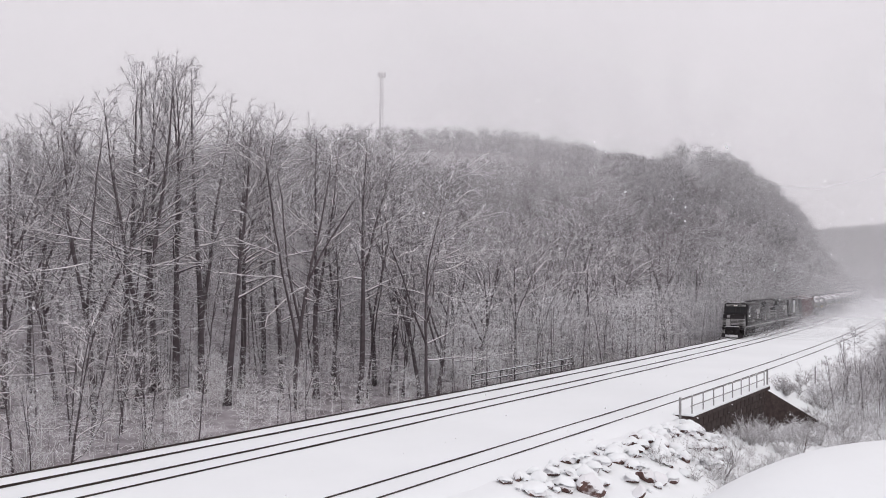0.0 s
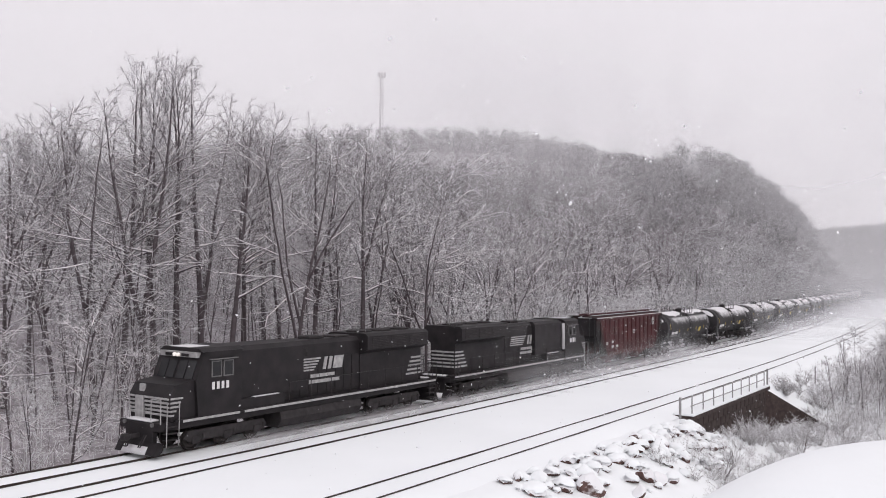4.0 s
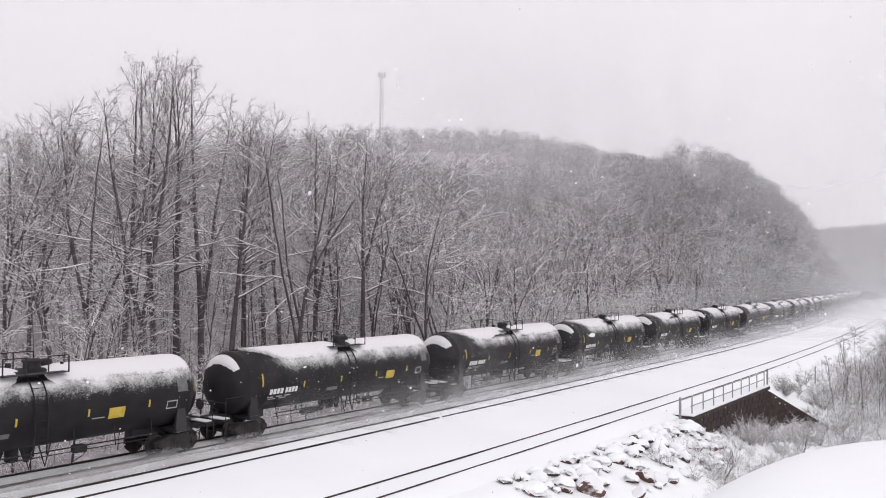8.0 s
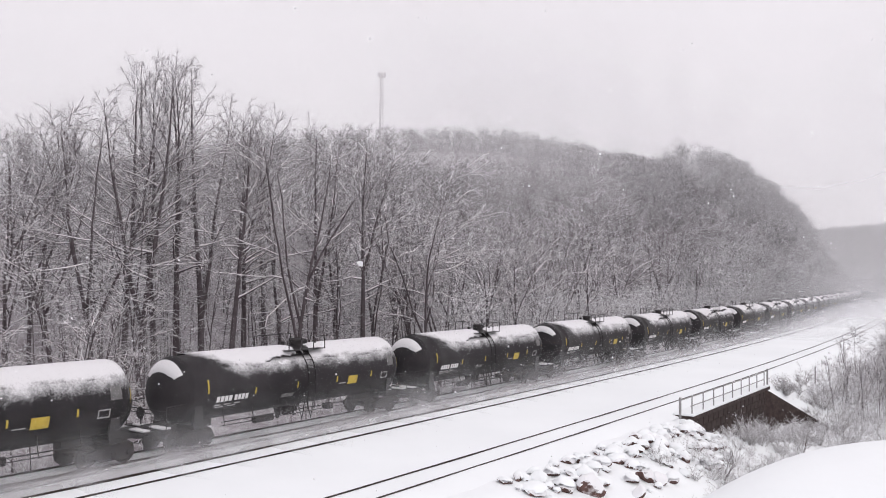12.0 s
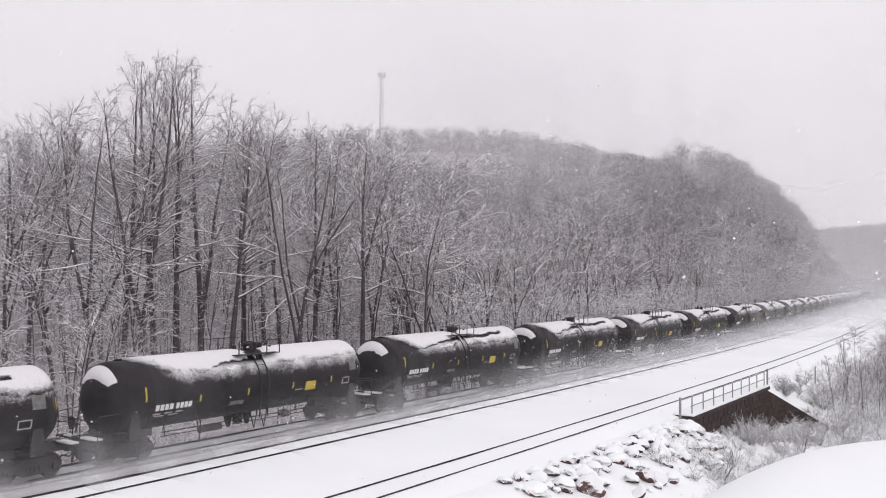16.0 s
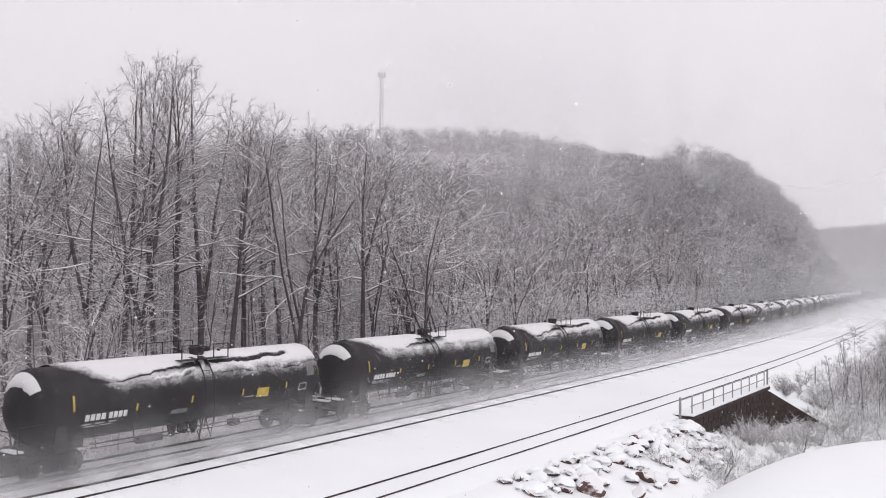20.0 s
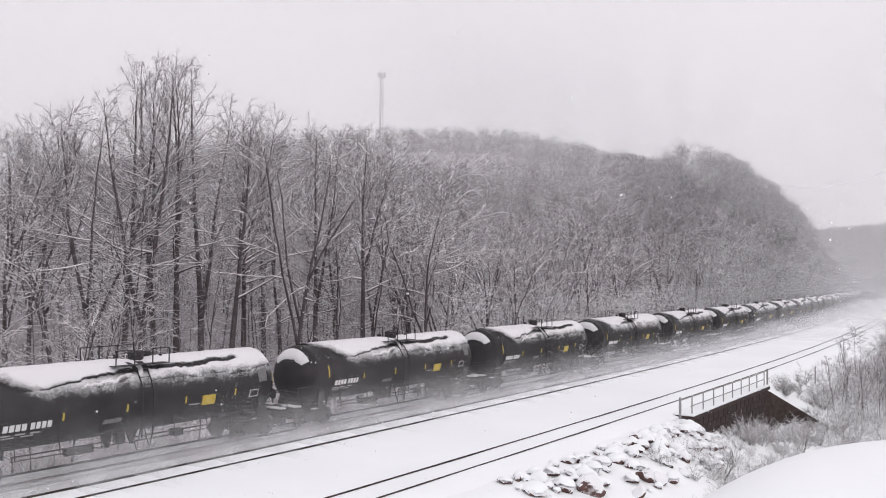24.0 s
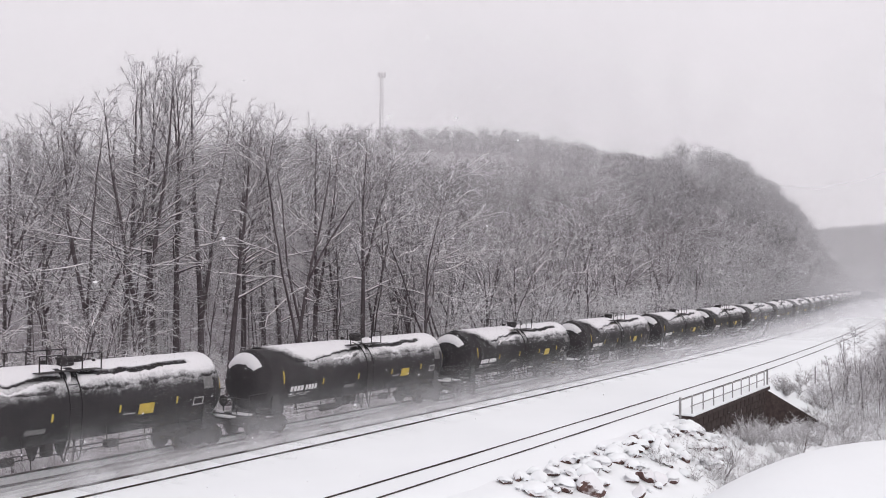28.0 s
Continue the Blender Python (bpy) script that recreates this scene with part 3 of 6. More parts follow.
def tank_car(seed, crack, reach, clean=False):
    car = thing("tank_car", "black railway tank car with wind-packed snow along its crown", "tank car", "tank cars of the train")
    prof = [(-TANK_L, 0.02)]
    for i in range(1, 9):
        t = math.cos(i / 9 * math.pi / 2)
        prof.append((-(7.3 + (TANK_L - 7.3) * t), TANK_R * math.sqrt(1 - t * t)))
    prof += [(-7.3, TANK_R), (-7.24, TANK_R + 0.012), (-7.2, TANK_R), (-6.05, TANK_R), (-6.03, TANK_R + 0.01), (-5.98, TANK_R), (-3, TANK_R), (0, TANK_R), (3, TANK_R), (7.2, TANK_R), (7.24, TANK_R + 0.012), (7.3, TANK_R)]
    prof += [(-a, r) for a, r in prof[8:0:-1]] + [(TANK_L, 0.02)]
    part("tank", Shape().lathe(prof, 40, "x", (0, 0, TANK_Z)), TANK, car, soft=True)
    # head shields on both ends, half height
    for d in (-1, 1):
        hs_ = Shape()
        rows, cols = 5, 18
        for lay in (0.035, 0.0):
            for i in range(rows + 1):
                for j in range(cols + 1):
                    a = math.pi / 2 + math.pi * j / cols
                    r = (TANK_R - 0.03) * (0.25 + 0.75 * i / rows)
                    t = math.sqrt(1 - (r / TANK_R) ** 2)
                    hs_.v.append((d * (7.3 + (TANK_L - 7.3) * t + 0.02 + lay), -r * math.sin(a), TANK_Z + r * math.cos(a)))
        w, k = cols + 1, (rows + 1) * (cols + 1)
        for i in range(rows):
            for j in range(cols):
                a = i * w + j
                hs_.f.append([a, a + 1, a + w + 1, a + w])
                hs_.f.append([k + a, k + a + w, k + a + w + 1, k + a + 1])
        part("head_shield", hs_, TANK, car, soft=True)
    if not clean:
        part("snow_cover", snow_blanket(seed, crack, reach), BLANKET, car, "wind-packed snow with a ragged edge", soft=True)
    else:
        part("snow_cover", snow_blanket(seed, 0, 0.58), BLANKET, car, "wind-packed snow with a ragged edge", soft=True)
    part("head_snow", head_snow(seed), TANK_SNOW, car, "cap of snow stuck to the tank head", soft=True)
    # hatch in the middle, with its cover and valves
    man = Shape().lathe([(3.9, 0.33), (4.42, 0.33), (4.44, 0.38), (4.50, 0.38), (4.55, 0.30), (4.57, 0.08)], 20, "z", (0.75, 0, 0))
    hatch = part("hatch", man, GRIME, car)
    valves = Shape().lathe([(4.1, 0.22), (4.4, 0.22), (4.48, 0.16), (4.5, 0.03)], 14, "z", (1.45, 0.2, 0))
    valves.tube([(-0.1, 0.2, 4.1), (-0.1, 0.2, 4.42)], 0.11, 10).tube([(1.9, -0.2, 4.1), (1.9, -0.2, 4.35)], 0.07, 8)
    part("valve", valves, GRIME, car)
    for sd in (-1, 1):
        plat = Shape().box(-1.12, 1.6, min(sd * 0.78, sd * 1.26), max(sd * 0.78, sd * 1.26), 4.05, 4.08, 0.008)
        platform = part("platform", plat, GRIME, car)
        for x in (-1.1, -0.2, 0.7, 1.55):
            part("railing_post", Shape().tube([(x, sd * 1.25, 4.08), (x, sd * 1.25, 4.72)], 0.028, 6), GRIME, platform)
        if sd > 0:
            part("handrail", Shape().tube([(-1.1, sd * 1.25, 4.72), (1.55, sd * 1.25, 4.72)], 0.022, 6), GRIME, platform)
        else:
            part("handrail", Shape().tube([(-1.1, -1.25, 4.72), (-0.2, -1.25, 4.72)], 0.022, 6).tube([(0.7, -1.25, 4.72), (1.55, -1.25, 4.72)], 0.022, 6), GRIME, platform)
    # bands that carry the ladder and hold the jacket
    for bx in (0.0, 0.52):
        for sd in (-1, 1):
            b = Shape()
            pts = [(bx, sd * (TANK_R + 0.07) * math.sin(a), TANK_Z + (TANK_R + 0.07) * math.cos(a)) for a in [0.55 + 0.13 * i for i in range(9)]]
            pts += [(bx, sd * 1.6, 2.2), (bx, sd * 1.52, 1.05)]
            b.tube(pts, 0.03, 5)
            part("ladder_rail", b, LOCO_BLACK, car)
    rg = Shape()
    for sd in (-1, 1):
        for i in range(9):
            z = 1.15 + 0.3 * i
            yy = 1.58 if z < TANK_Z else math.sqrt(max((TANK_R + 0.07) ** 2 - (z - TANK_Z) ** 2, 0.2))
            rg.tube([(0, sd * yy, z), (0.52, sd * yy, z)], 0.014, 5)
    part("ladder_rungs", rg, LOCO_BLACK, car)
    # stub sills, bolsters and the braces at each end
    for d in (-1, 1):
        s = Shape().box(min(d * 5.2, d * 8.75), max(d * 5.2, d * 8.75), -0.28, 0.28, 0.82, 1.25, 0.02)
        s.box(min(d * 6.6, d * 7.2), max(d * 6.6, d * 7.2), -1.45, 1.45, 0.98, 1.16, 0.02)
        for sd in (-1, 1):
            s.prism([(d * 6.6, 1.1), (d * 7.2, 1.1), (d * 7.1, 2.0), (d * 6.7, 2.0)], sd * 1.28, sd * 1.40, "y")
        part("stub_sill", s, BLACK, car)
        e = Shape().box(min(d * 8.3, d * 8.75), max(d * 8.3, d * 8.75), -1.4, 1.4, 1.12, 1.18, 0.01)
        part("end_platform", e, GRIME, car)
        part("end_snow", Shape().box(min(d * 8.32, d * 8.72), max(d * 8.32, d * 8.72), -1.3, 0.9, 1.18, 1.25, 0.03), TANK_SNOW, car, "snow on the end platform", soft=True)
        rl = Shape()
        for sd in (-1, 1):
            rl.tube([(d * 8.65, sd * 1.38, 1.15), (d * 8.65, sd * 1.38, 2.15), (d * 7.6, sd * 1.5, 2.2)], 0.02, 6)
        rl.tube([(d * 8.65, -1.38, 1.95), (d * 8.65, 1.38, 1.95)], 0.02, 6)
        part("end_railing", rl, GRIME, car)
        ladder(car, d * 8.5, -1.42, 0.45, 1.15, 0.4, 3, GRIME)
        ladder(car, d * 8.5, 1.42, 0.45, 1.15, 0.4, 3, GRIME)
        freight_truck(car, d * 6.9 )
        coupler(car, d * 8.3, d)
    bw = Shape().lathe([(-8.62, 0.25), (-8.59, 0.28), (-8.56, 0.25)], 16, "x", (0, 0.5, 1.75))
    bw.tube([(-8.55, 0.5, 1.2), (-8.55, 0.5, 1.75)], 0.03, 6)
    part("brake_wheel", bw, GRIME, car)
    # pipes along the lower side and the guard of the bottom outlet
    for sd in (-1, 1):
        p = Shape().tube([(-5.6, sd * 1.42, 1.12), (5.6, sd * 1.42, 1.12)], 0.028, 6).tube([(-5.6, sd * 1.36, 0.94), (5.6, sd * 1.36, 0.94)], 0.02, 6)
        for x in (-5.4, -3.6, -1.8, 1.8, 3.6, 5.4):
            p.tube([(x, sd * 1.42, 0.9), (x, sd * 1.25, 1.75)], 0.022, 5)
        part("side_pipe", p, GRIME, car)
    o = Shape().lathe([(0.62, 0.12), (0.68, 0.24), (1.2, 0.26)], 14, "z")
    for x in (-0.6, 0.6):
        o.prism([(x - 0.35, 1.3), (x + 0.35, 1.3), (x + 0.08, 0.55), (x - 0.08, 0.55)], -0.04, 0.04, "y")
    for x in (0.1, 0.75):
        o.tube([(x - 0.25, -1.0, 1.35), (x, -1.05, 0.5), (x + 0.25, -1.0, 1.35)], 0.035, 5)
    part("outlet_guard", o, GRIME, car)
    br = Shape().tube([(-3.1, -0.9, 0.85), (-1.9, -0.9, 0.85)], 0.17, 12).box(2.1, 2.6, -1.0, -0.6, 0.75, 1.05, 0.03)
    part("brake_tank", br, GRIME, car)
    # reflectors, placard, plates and lettering on the camera's side; reflectors on the other too
    for x, a0, hgt in ((-6.46, 1.26, 0.40), (-3.55, 1.66, 0.2), (-0.68, 1.66, 0.2), (2.3, 1.66, 0.2), (5.14, 1.62, 0.2), (7.62, 1.22, 0.42)):
        part("reflector", shell_patch(x - 0.038, x + 0.038, a0, a0 + hgt, 0.006, 1, 3, 0.006), YELLOW, car, "yellow reflective strip")
        part("reflector", shell_patch(x - 0.038, x + 0.038, -a0 - hgt, -a0, 0.006, 1, 3, 0.006), YELLOW, car, "yellow reflective strip")
    part("placard", shell_patch(3.22, 3.96, 1.70, 2.0, 0.01, 2, 3, 0.008), YELLOW, car, "yellow rectangular panel")
    part("grey_panel", shell_patch(6.6, 7.5, 1.15, 1.5, 0.004, 2, 3, 0.004), GREY_PLATE, car, "grey stencilled panel")
    part("grey_panel", shell_patch(-1.7, -0.85, 2.02, 2.16, 0.004, 2, 2, 0.004), GREY_PLATE, car, "grey stencilled panel")
    fr = Shape()
    for q in ((6.05, 6.60, 1.72, 1.75), (6.05, 6.60, 1.93, 1.96), (6.05, 6.09, 1.72, 1.96), (6.56, 6.60, 1.72, 1.96)):
        sp = shell_patch(*q, 0.006, 1, 2, 0.006)
        fr.add(sp.v, sp.f)
    part("placard_holder", fr, FADED, car, "white-edged card holder")
    text_bars(car, -5.92, -4.95, 1.80, 0.27, WHITE, "white lettering", 4, 0.06)
    text_bars(car, -4.85, -3.95, 1.80, 0.27, WHITE, "white lettering", 4, 0.06)
    text_bars(car, -6.0, -4.2, 2.06, 0.06, FADED, "small white lettering", 3, 0.2)
    text_bars(car, -5.9, -4.4, 2.14, 0.05, FADED, "small white lettering", 2, 0.25)
    text_bars(car, 2.5, 3.1, 1.92, 0.04, FADED, "small white lettering", 1, 0.05)
    hb = Shape()
    for z in (3.05, 3.18):
        for y in (-0.5, 0.05):
            hb.box(-7.98, -7.93, y, y + 0.4, z, z + 0.05, 0.005)
    part("lettering_bar", hb, FADED, car, "small white lettering")
    return car


def locomotive():
    """Wide-nosed six-axle diesel; local -x is the cab end. Measures from the front coupler face."""
    L0 = -11.15
    car = thing("locomotive", "black six-axle diesel locomotive with white nose stripes", "locomotive", "locomotives of the train")
    X = lambda a: L0 + a
    part("underframe", Shape().box(X(0.75), X(21.55), -1.35, 1.35, 1.12, 1.48, 0.03), LOCO_BLACK, car)
    deck = Shape()
    for sd in (-1, 1):
        deck.box(X(1.5), X(21.4), min(sd * 0.95, sd * 1.52), max(sd * 0.95, sd * 1.52), 1.48, 1.56, 0.01)
    part("walkway", deck, LOCO_BLACK, car)
    for sd in (-1, 1):
        for a, b in ((1.9, 5.2), (5.5, 21.2)):
            part("sill_stripe", Shape().box(X(a), X(b), min(sd * 1.52, sd * 1.535), max(sd * 1.52, sd * 1.535), 1.42, 1.53, 0.004), FADED, car, "white sill stripe")
    # long hood, taller and wider towards the radiators
    hood = Shape().prism([(-0.88, 1.5), (-0.88, 4.28), (-0.7, 4.50), (0.7, 4.50), (0.88, 4.28), (0.88, 1.5)], X(5.35), X(14.6))
    hood_part = part("hood", hood, LOCO_BLACK, car)
    part("equipment_cabinet", Shape().prism([(-1.2, 2.05), (-1.2, 4.30), (-0.95, 4.52), (0.95, 4.52), (1.2, 4.30), (1.2, 2.05)], X(5.3), X(9.8)), LOCO_BLACK, car)
    part("battery_box", Shape().box(X(5.3), X(8.3), -1.42, 1.42, 1.5, 2.05, 0.03), LOCO_BLACK, car)
    for sd in (-1, 1):
        part("ledge_snow", Shape().box(X(6.2), X(7.9), min(sd * 1.22, sd * 1.40), max(sd * 1.22, sd * 1.40), 2.05, 2.085, 0.015), TANK_SNOW, car, "snow on the box behind the cab", soft=True)
        part("cab_back_snow", Shape().box(X(5.30), X(5.34), min(sd * 1.22, sd * 1.46), max(sd * 1.22, sd * 1.46), 2.2, 4.25, 0.015), TANK_SNOW, car, "snow stuck to the back of the cab", soft=True)
    rad = Shape().prism([(-0.95, 1.5), (-0.95, 3.5), (-1.5, 3.75), (-1.5, 4.5), (-1.3, 4.66), (1.3, 4.66), (1.5, 4.5), (1.5, 3.75), (0.95, 3.5), (0.95, 1.5)], X(14.6), X(20.4))
    part("radiator_hood", rad, LOCO_BLACK, car)
    for sd in (-1, 1):
        for k in range(9):
            x = X(8.5 + k * 0.68)
            d = Shape().box(x, x + 0.6, min(sd * 0.88, sd * 0.91), max(sd * 0.88, sd * 0.91), 1.65, 3.55, 0.012)
            d.box(x + 0.04, x + 0.09, min(sd * 0.91, sd * 0.93), max(sd * 0.91, sd * 0.93), 2.5, 2.75, 0.008)
            part("hood_door", d, LOCO_BLACK, car)
        for k in range(3):
            x = X(15.0 + k * 1.75)
            g = Shape()
            for q in range(7):
                g.box(x, x + 1.5, min(sd * 1.5, sd * 1.525), max(sd * 1.5, sd * 1.525), 3.80 + q * 0.095, 3.85 + q * 0.095, 0.005)
            part("radiator_grille", g, GRIME, car)
        g = Shape()
        for q in range(10):
            g.box(X(8.6), X(10.4), min(sd * 0.9, sd * 0.93), max(sd * 0.9, sd * 0.93), 3.62 + q * 0.055, 3.65 + q * 0.055, 0.004)
        part("intake_grille", g, GRIME, car)
    # roof gear
    part("exhaust_stack", Shape().box(X(11.0), X(12.2), -0.42, 0.42, 4.48, 4.66, 0.04), GRIME, car)
    part("roof_hatch", Shape().box(X(12.9), X(14.1), -0.6, 0.6, 4.48, 4.60, 0.05), GRIME, car)
    for x in (15.6, 17.4, 19.2):
        part("radiator_fan", Shape().lathe([(4.64, 0.75), (4.74, 0.75), (4.76, 0.6), (4.70, 0.1)], 20, "z", (X(x), 0, 0)), GRIME, car)
    part("roof_snow", Shape().box(X(3.0), X(4.2), -0.5, 0.9, 4.575, 4.60, 0.01), TANK_SNOW, car, "thin snow on the cab roof", soft=True)
    # cab
    cab_poly = [(X(2.75), 1.5), (X(2.6), 3.15), (X(2.95), 4.12), (X(3.1), 4.42), (X(5.3), 4.42), (X(5.3), 1.5)]
    cab = part("cab", Shape().prism(cab_poly, -1.52, 1.52, "y"), LOCO_BLACK, car)
    top = Shape().prism([(-1.52, 4.40), (-1.2, 4.58), (1.2, 4.58), (1.52, 4.40)], X(2.95), X(5.4))
    part("cab_roof", top, LOCO_BLACK, cab)
    for sd in (-1, 1):
        for a, b in ((3.45, 4.05), (4.15, 4.75)):
            fr = Shape().box(X(a), X(b), min(sd * 1.52, sd * 1.55), max(sd * 1.52, sd * 1.55), 3.25, 4.0, 0.02)
            w = part("window", fr, GREY_PLATE, cab, "side window in a pale frame")
            part("pane", Shape().box(X(a + 0.06), X(b - 0.06), min(sd * 1.55, sd * 1.556), max(sd * 1.55, sd * 1.556), 3.31, 3.94, 0.003), GLASS, w, "dark glass")
        part("window_shade", Shape().box(X(3.3), X(4.9), min(sd * 1.53, sd * 1.72), max(sd * 1.53, sd * 1.72), 4.05, 4.09, 0.008), GREY_PLATE, cab)
        for y in (0.35, 0.95):
            yc = sd * y
            a = Shape().add([(X(2.60) - 0.012, yc - 0.26, 3.22), (X(2.60) - 0.012, yc + 0.26, 3.22), (X(2.90) - 0.012, yc + 0.26, 4.0), (X(2.90) - 0.012, yc - 0.26, 4.0), (X(2.66), yc - 0.26, 3.22), (X(2.66), yc + 0.26, 3.22), (X(2.97), yc + 0.26, 4.0), (X(2.97), yc - 0.26, 4.0)], [[0, 1, 2, 3], [7, 6, 5, 4], [0, 4, 5, 1], [1, 5, 6, 2], [2, 6, 7, 3], [3, 7, 4, 0]])
            part("windscreen", a, GLASS, cab, "dark sloping windscreen")
    # number boards and headlights above the windscreens
    nb = Shape().prism([(X(2.80), 4.16), (X(2.76), 4.40), (X(3.2), 4.40), (X(3.2), 4.16)], -1.25, 1.25, "y")
    board = part("number_board", nb, FADED, cab, "pale number board")
    for k in range(4):
        part("lettering_bar", Shape().box(X(2.70), X(2.735), 0.3 + k * 0.13, 0.39 + k * 0.13, 4.2, 4.33, 0.004), LOCO_BLACK, board)
        part("lettering_bar", Shape().box(X(2.70), X(2.735), -0.82 + k * 0.13, -0.73 + k * 0.13, 4.2, 4.33, 0.004), LOCO_BLACK, board)
    for y in (-0.12, 0.12):
        part("headlight", Shape().lathe([(-0.06, 0.06), (-0.05, 0.085), (0.05, 0.085)], 14, "x", (X(2.70), y, 4.26)), LAMP, cab, "lit headlight")
    for y in (-0.95, 0.95):
        part("ditch_light", Shape().lathe([(-0.06, 0.06), (-0.05, 0.085), (0.08, 0.085)], 14, "x", (X(0.72), y, 1.40)), GREY_PLATE, car, "unlit ditch light")
    # short nose with its door and stripes
    nose = Shape().prism([(X(1.35), 1.5), (X(1.25), 2.55), (X(1.55), 3.05), (X(2.7), 3.22), (X(2.7), 1.5)], -1.38, 1.38, "y")
    nose_part = part("nose", nose, LOCO_BLACK, car)
    part("nose_door", Shape().box(X(1.20), X(1.34), 0.36, 0.92, 1.55, 2.52, 0.02), FADED, nose_part, "pale nose door")
    for k in range(5):
        z = 1.72 + k * 0.18
        part("stripe", Shape().box(X(1.315) - 0.0175 * k - 0.03, X(1.33), -1.36, 0.30, z, z + 0.085, 0.004), FADED, nose_part, "white stripe")
        part("stripe", Shape().box(X(1.315) - 0.0175 * k - 0.03, X(1.33), 0.98, 1.36, z, z + 0.085, 0.004), FADED, nose_part, "white stripe")
        for sd in (-1, 1):
            part("stripe", Shape().box(X(1.32), X(2.0 - 0.12 * (4 - k)), min(sd * 1.38, sd * 1.392), max(sd * 1.38, sd * 1.392), z, z + 0.085, 0.004), FADED, nose_part, "white stripe")
    part("nose_patch", Shape().box(X(1.33), X(1.45), 0.45, 0.8, 2.68, 3.02, 0.02), FADED, nose_part, "small white panel")
    # pilot, plough, steps and end rails, both ends
    for d, x0 in ((1, 0.75), (-1, 21.55)):
        P_ = lambda a: X(x0 + d * a)
        pl = Shape().box(min(P_(0.0), P_(0.25)), max(P_(0.0), P_(0.25)), -0.95, 0.95, 0.55, 1.42, 0.03)
        pl.prism([(P_(0.25), 0.62), (P_(0.0), 0.62), (P_(-0.25), 0.14), (P_(0.0), 0.10), (P_(0.25), 0.3)], -1.35, 1.35, "y")
        pilot = part("pilot", pl, LOCO_BLACK, car)
        part("plough_snow", Shape().prism([(P_(-0.10), 0.46), (P_(-0.31), 0.14), (P_(-0.25), 0.12), (P_(-0.03), 0.45)], -0.75, 0.85, "y"), TANK_SNOW, pilot, "snow packed on the plough", soft=True)
        coupler(car, P_(0.1), -d)
        for y in (-0.6, -0.45, 0.45, 0.6):
            part("air_hose", Shape().tube([(P_(-0.05), y, 0.95), (P_(-0.25), y * 0.95, 0.6), (P_(-0.3), y * 0.8, 0.42)], 0.028, 6), GRIME, pilot)
        rail = Shape()
        for y in (-1.4, -0.75, 0.75, 1.4):
            rail.tube([(P_(0.05), y, 1.45), (P_(0.05), y, 2.5)], 0.022, 6)
        rail.tube([(P_(0.05), -1.4, 2.5), (P_(0.05), -0.75, 2.5)], 0.022, 6).tube([(P_(0.05), 0.75, 2.5), (P_(0.05), 1.4, 2.5)], 0.022, 6)
        rail.tube([(P_(0.05), -0.75, 1.95), (P_(0.05), 0.75, 1.95)], 0.015, 6)
        part("end_handrail", rail, FADED if d > 0 else GRIME, car, "pale end handrail" if d > 0 else "")
        part("end_deck_snow", Shape().box(min(P_(0.0), P_(0.45)), max(P_(0.0), P_(0.45)), -0.8, 0.9, 1.5, 1.58, 0.03), TANK_SNOW, car, "snow on the end deck", soft=True)
        for sd in (-1, 1):
            for q in range(4):
                z = 0.42 + q * 0.28
                part("step", Shape().box(min(P_(0.3), P_(0.95)), max(P_(0.3), P_(0.95)), min(sd * 1.2, sd * 1.5), max(sd * 1.2, sd * 1.5), z, z + 0.04, 0.008), GRIME, car)
            part("step_rail", Shape().tube([(P_(0.3), sd * 1.5, 0.4), (P_(0.3), sd * 1.52, 2.3)], 0.02, 6).tube([(P_(0.95), sd * 1.5, 0.4), (P_(0.95), sd * 1.52, 2.3)], 0.02, 6), FADED if d > 0 else GRIME, car, "pale grab rail" if d > 0 else "")
    # side handrails
    for sd in (-1, 1):
        xs = [8.5 + 1.55 * k for k in range(9)]
        for x in xs:
            part("stanchion", Shape().tube([(X(x), sd * 1.5, 1.5), (X(x), sd * 1.5, 2.55)], 0.024, 6), GRIME, car)
        part("side_handrail", Shape().tube([(X(xs[0]), sd * 1.5, 2.55), (X(xs[-1]), sd * 1.5, 2.55)], 0.02, 6), LOCO_BLACK, car)
    # stripes round the back end of the long hood
    for k in range(5):
        z = 1.95 + 0.24 * k
        for sd in (-1, 1):
            part("stripe", Shape().box(X(18.9 + 0.12 * k), X(20.38), min(sd * 0.95, sd * 0.965), max(sd * 0.95, sd * 0.965), z, z + 0.11, 0.004), FADED, car, "white stripe")
        part("stripe", Shape().box(X(20.40), X(20.42), -0.9, 0.9, z, z + 0.11, 0.004), FADED, car, "white stripe")
    # fuel tank and running gear
    ft = Shape().prism([(-1.35, 1.12), (-1.45, 0.75), (-1.2, 0.32), (1.2, 0.32), (1.45, 0.75), (1.35, 1.12)], X(8.0), X(14.2))
    part("fuel_tank", ft, GRIME, car)
    for cx in (4.75, 17.55):
        b = Shape()
        for sd in (-1, 1):
            b.prism([(X(cx - 2.5), 0.62), (X(cx - 2.3), 0.92), (X(cx + 2.3), 0.92), (X(cx + 2.5), 0.62), (X(cx + 2.2), 0.45), (X(cx - 2.2), 0.45)], sd * 1.02, sd * 1.18, "y")
            for k in (-1.85, 0, 1.85):
                b.box(X(cx + k - 0.22), X(cx + k + 0.22), min(sd * 1.1, sd * 1.24), max(sd * 1.1, sd * 1.24), 0.32, 0.68, 0.03)
                b.tube([(X(cx + k + 0.42), sd * 1.16, 0.4), (X(cx + k + 0.42), sd * 1.16, 0.75)], 0.09, 8)
        tr = part("truck", b, GRIME, car)
        for k in (-1.85, 0, 1.85):
            wheelset(tr, X(cx + k))
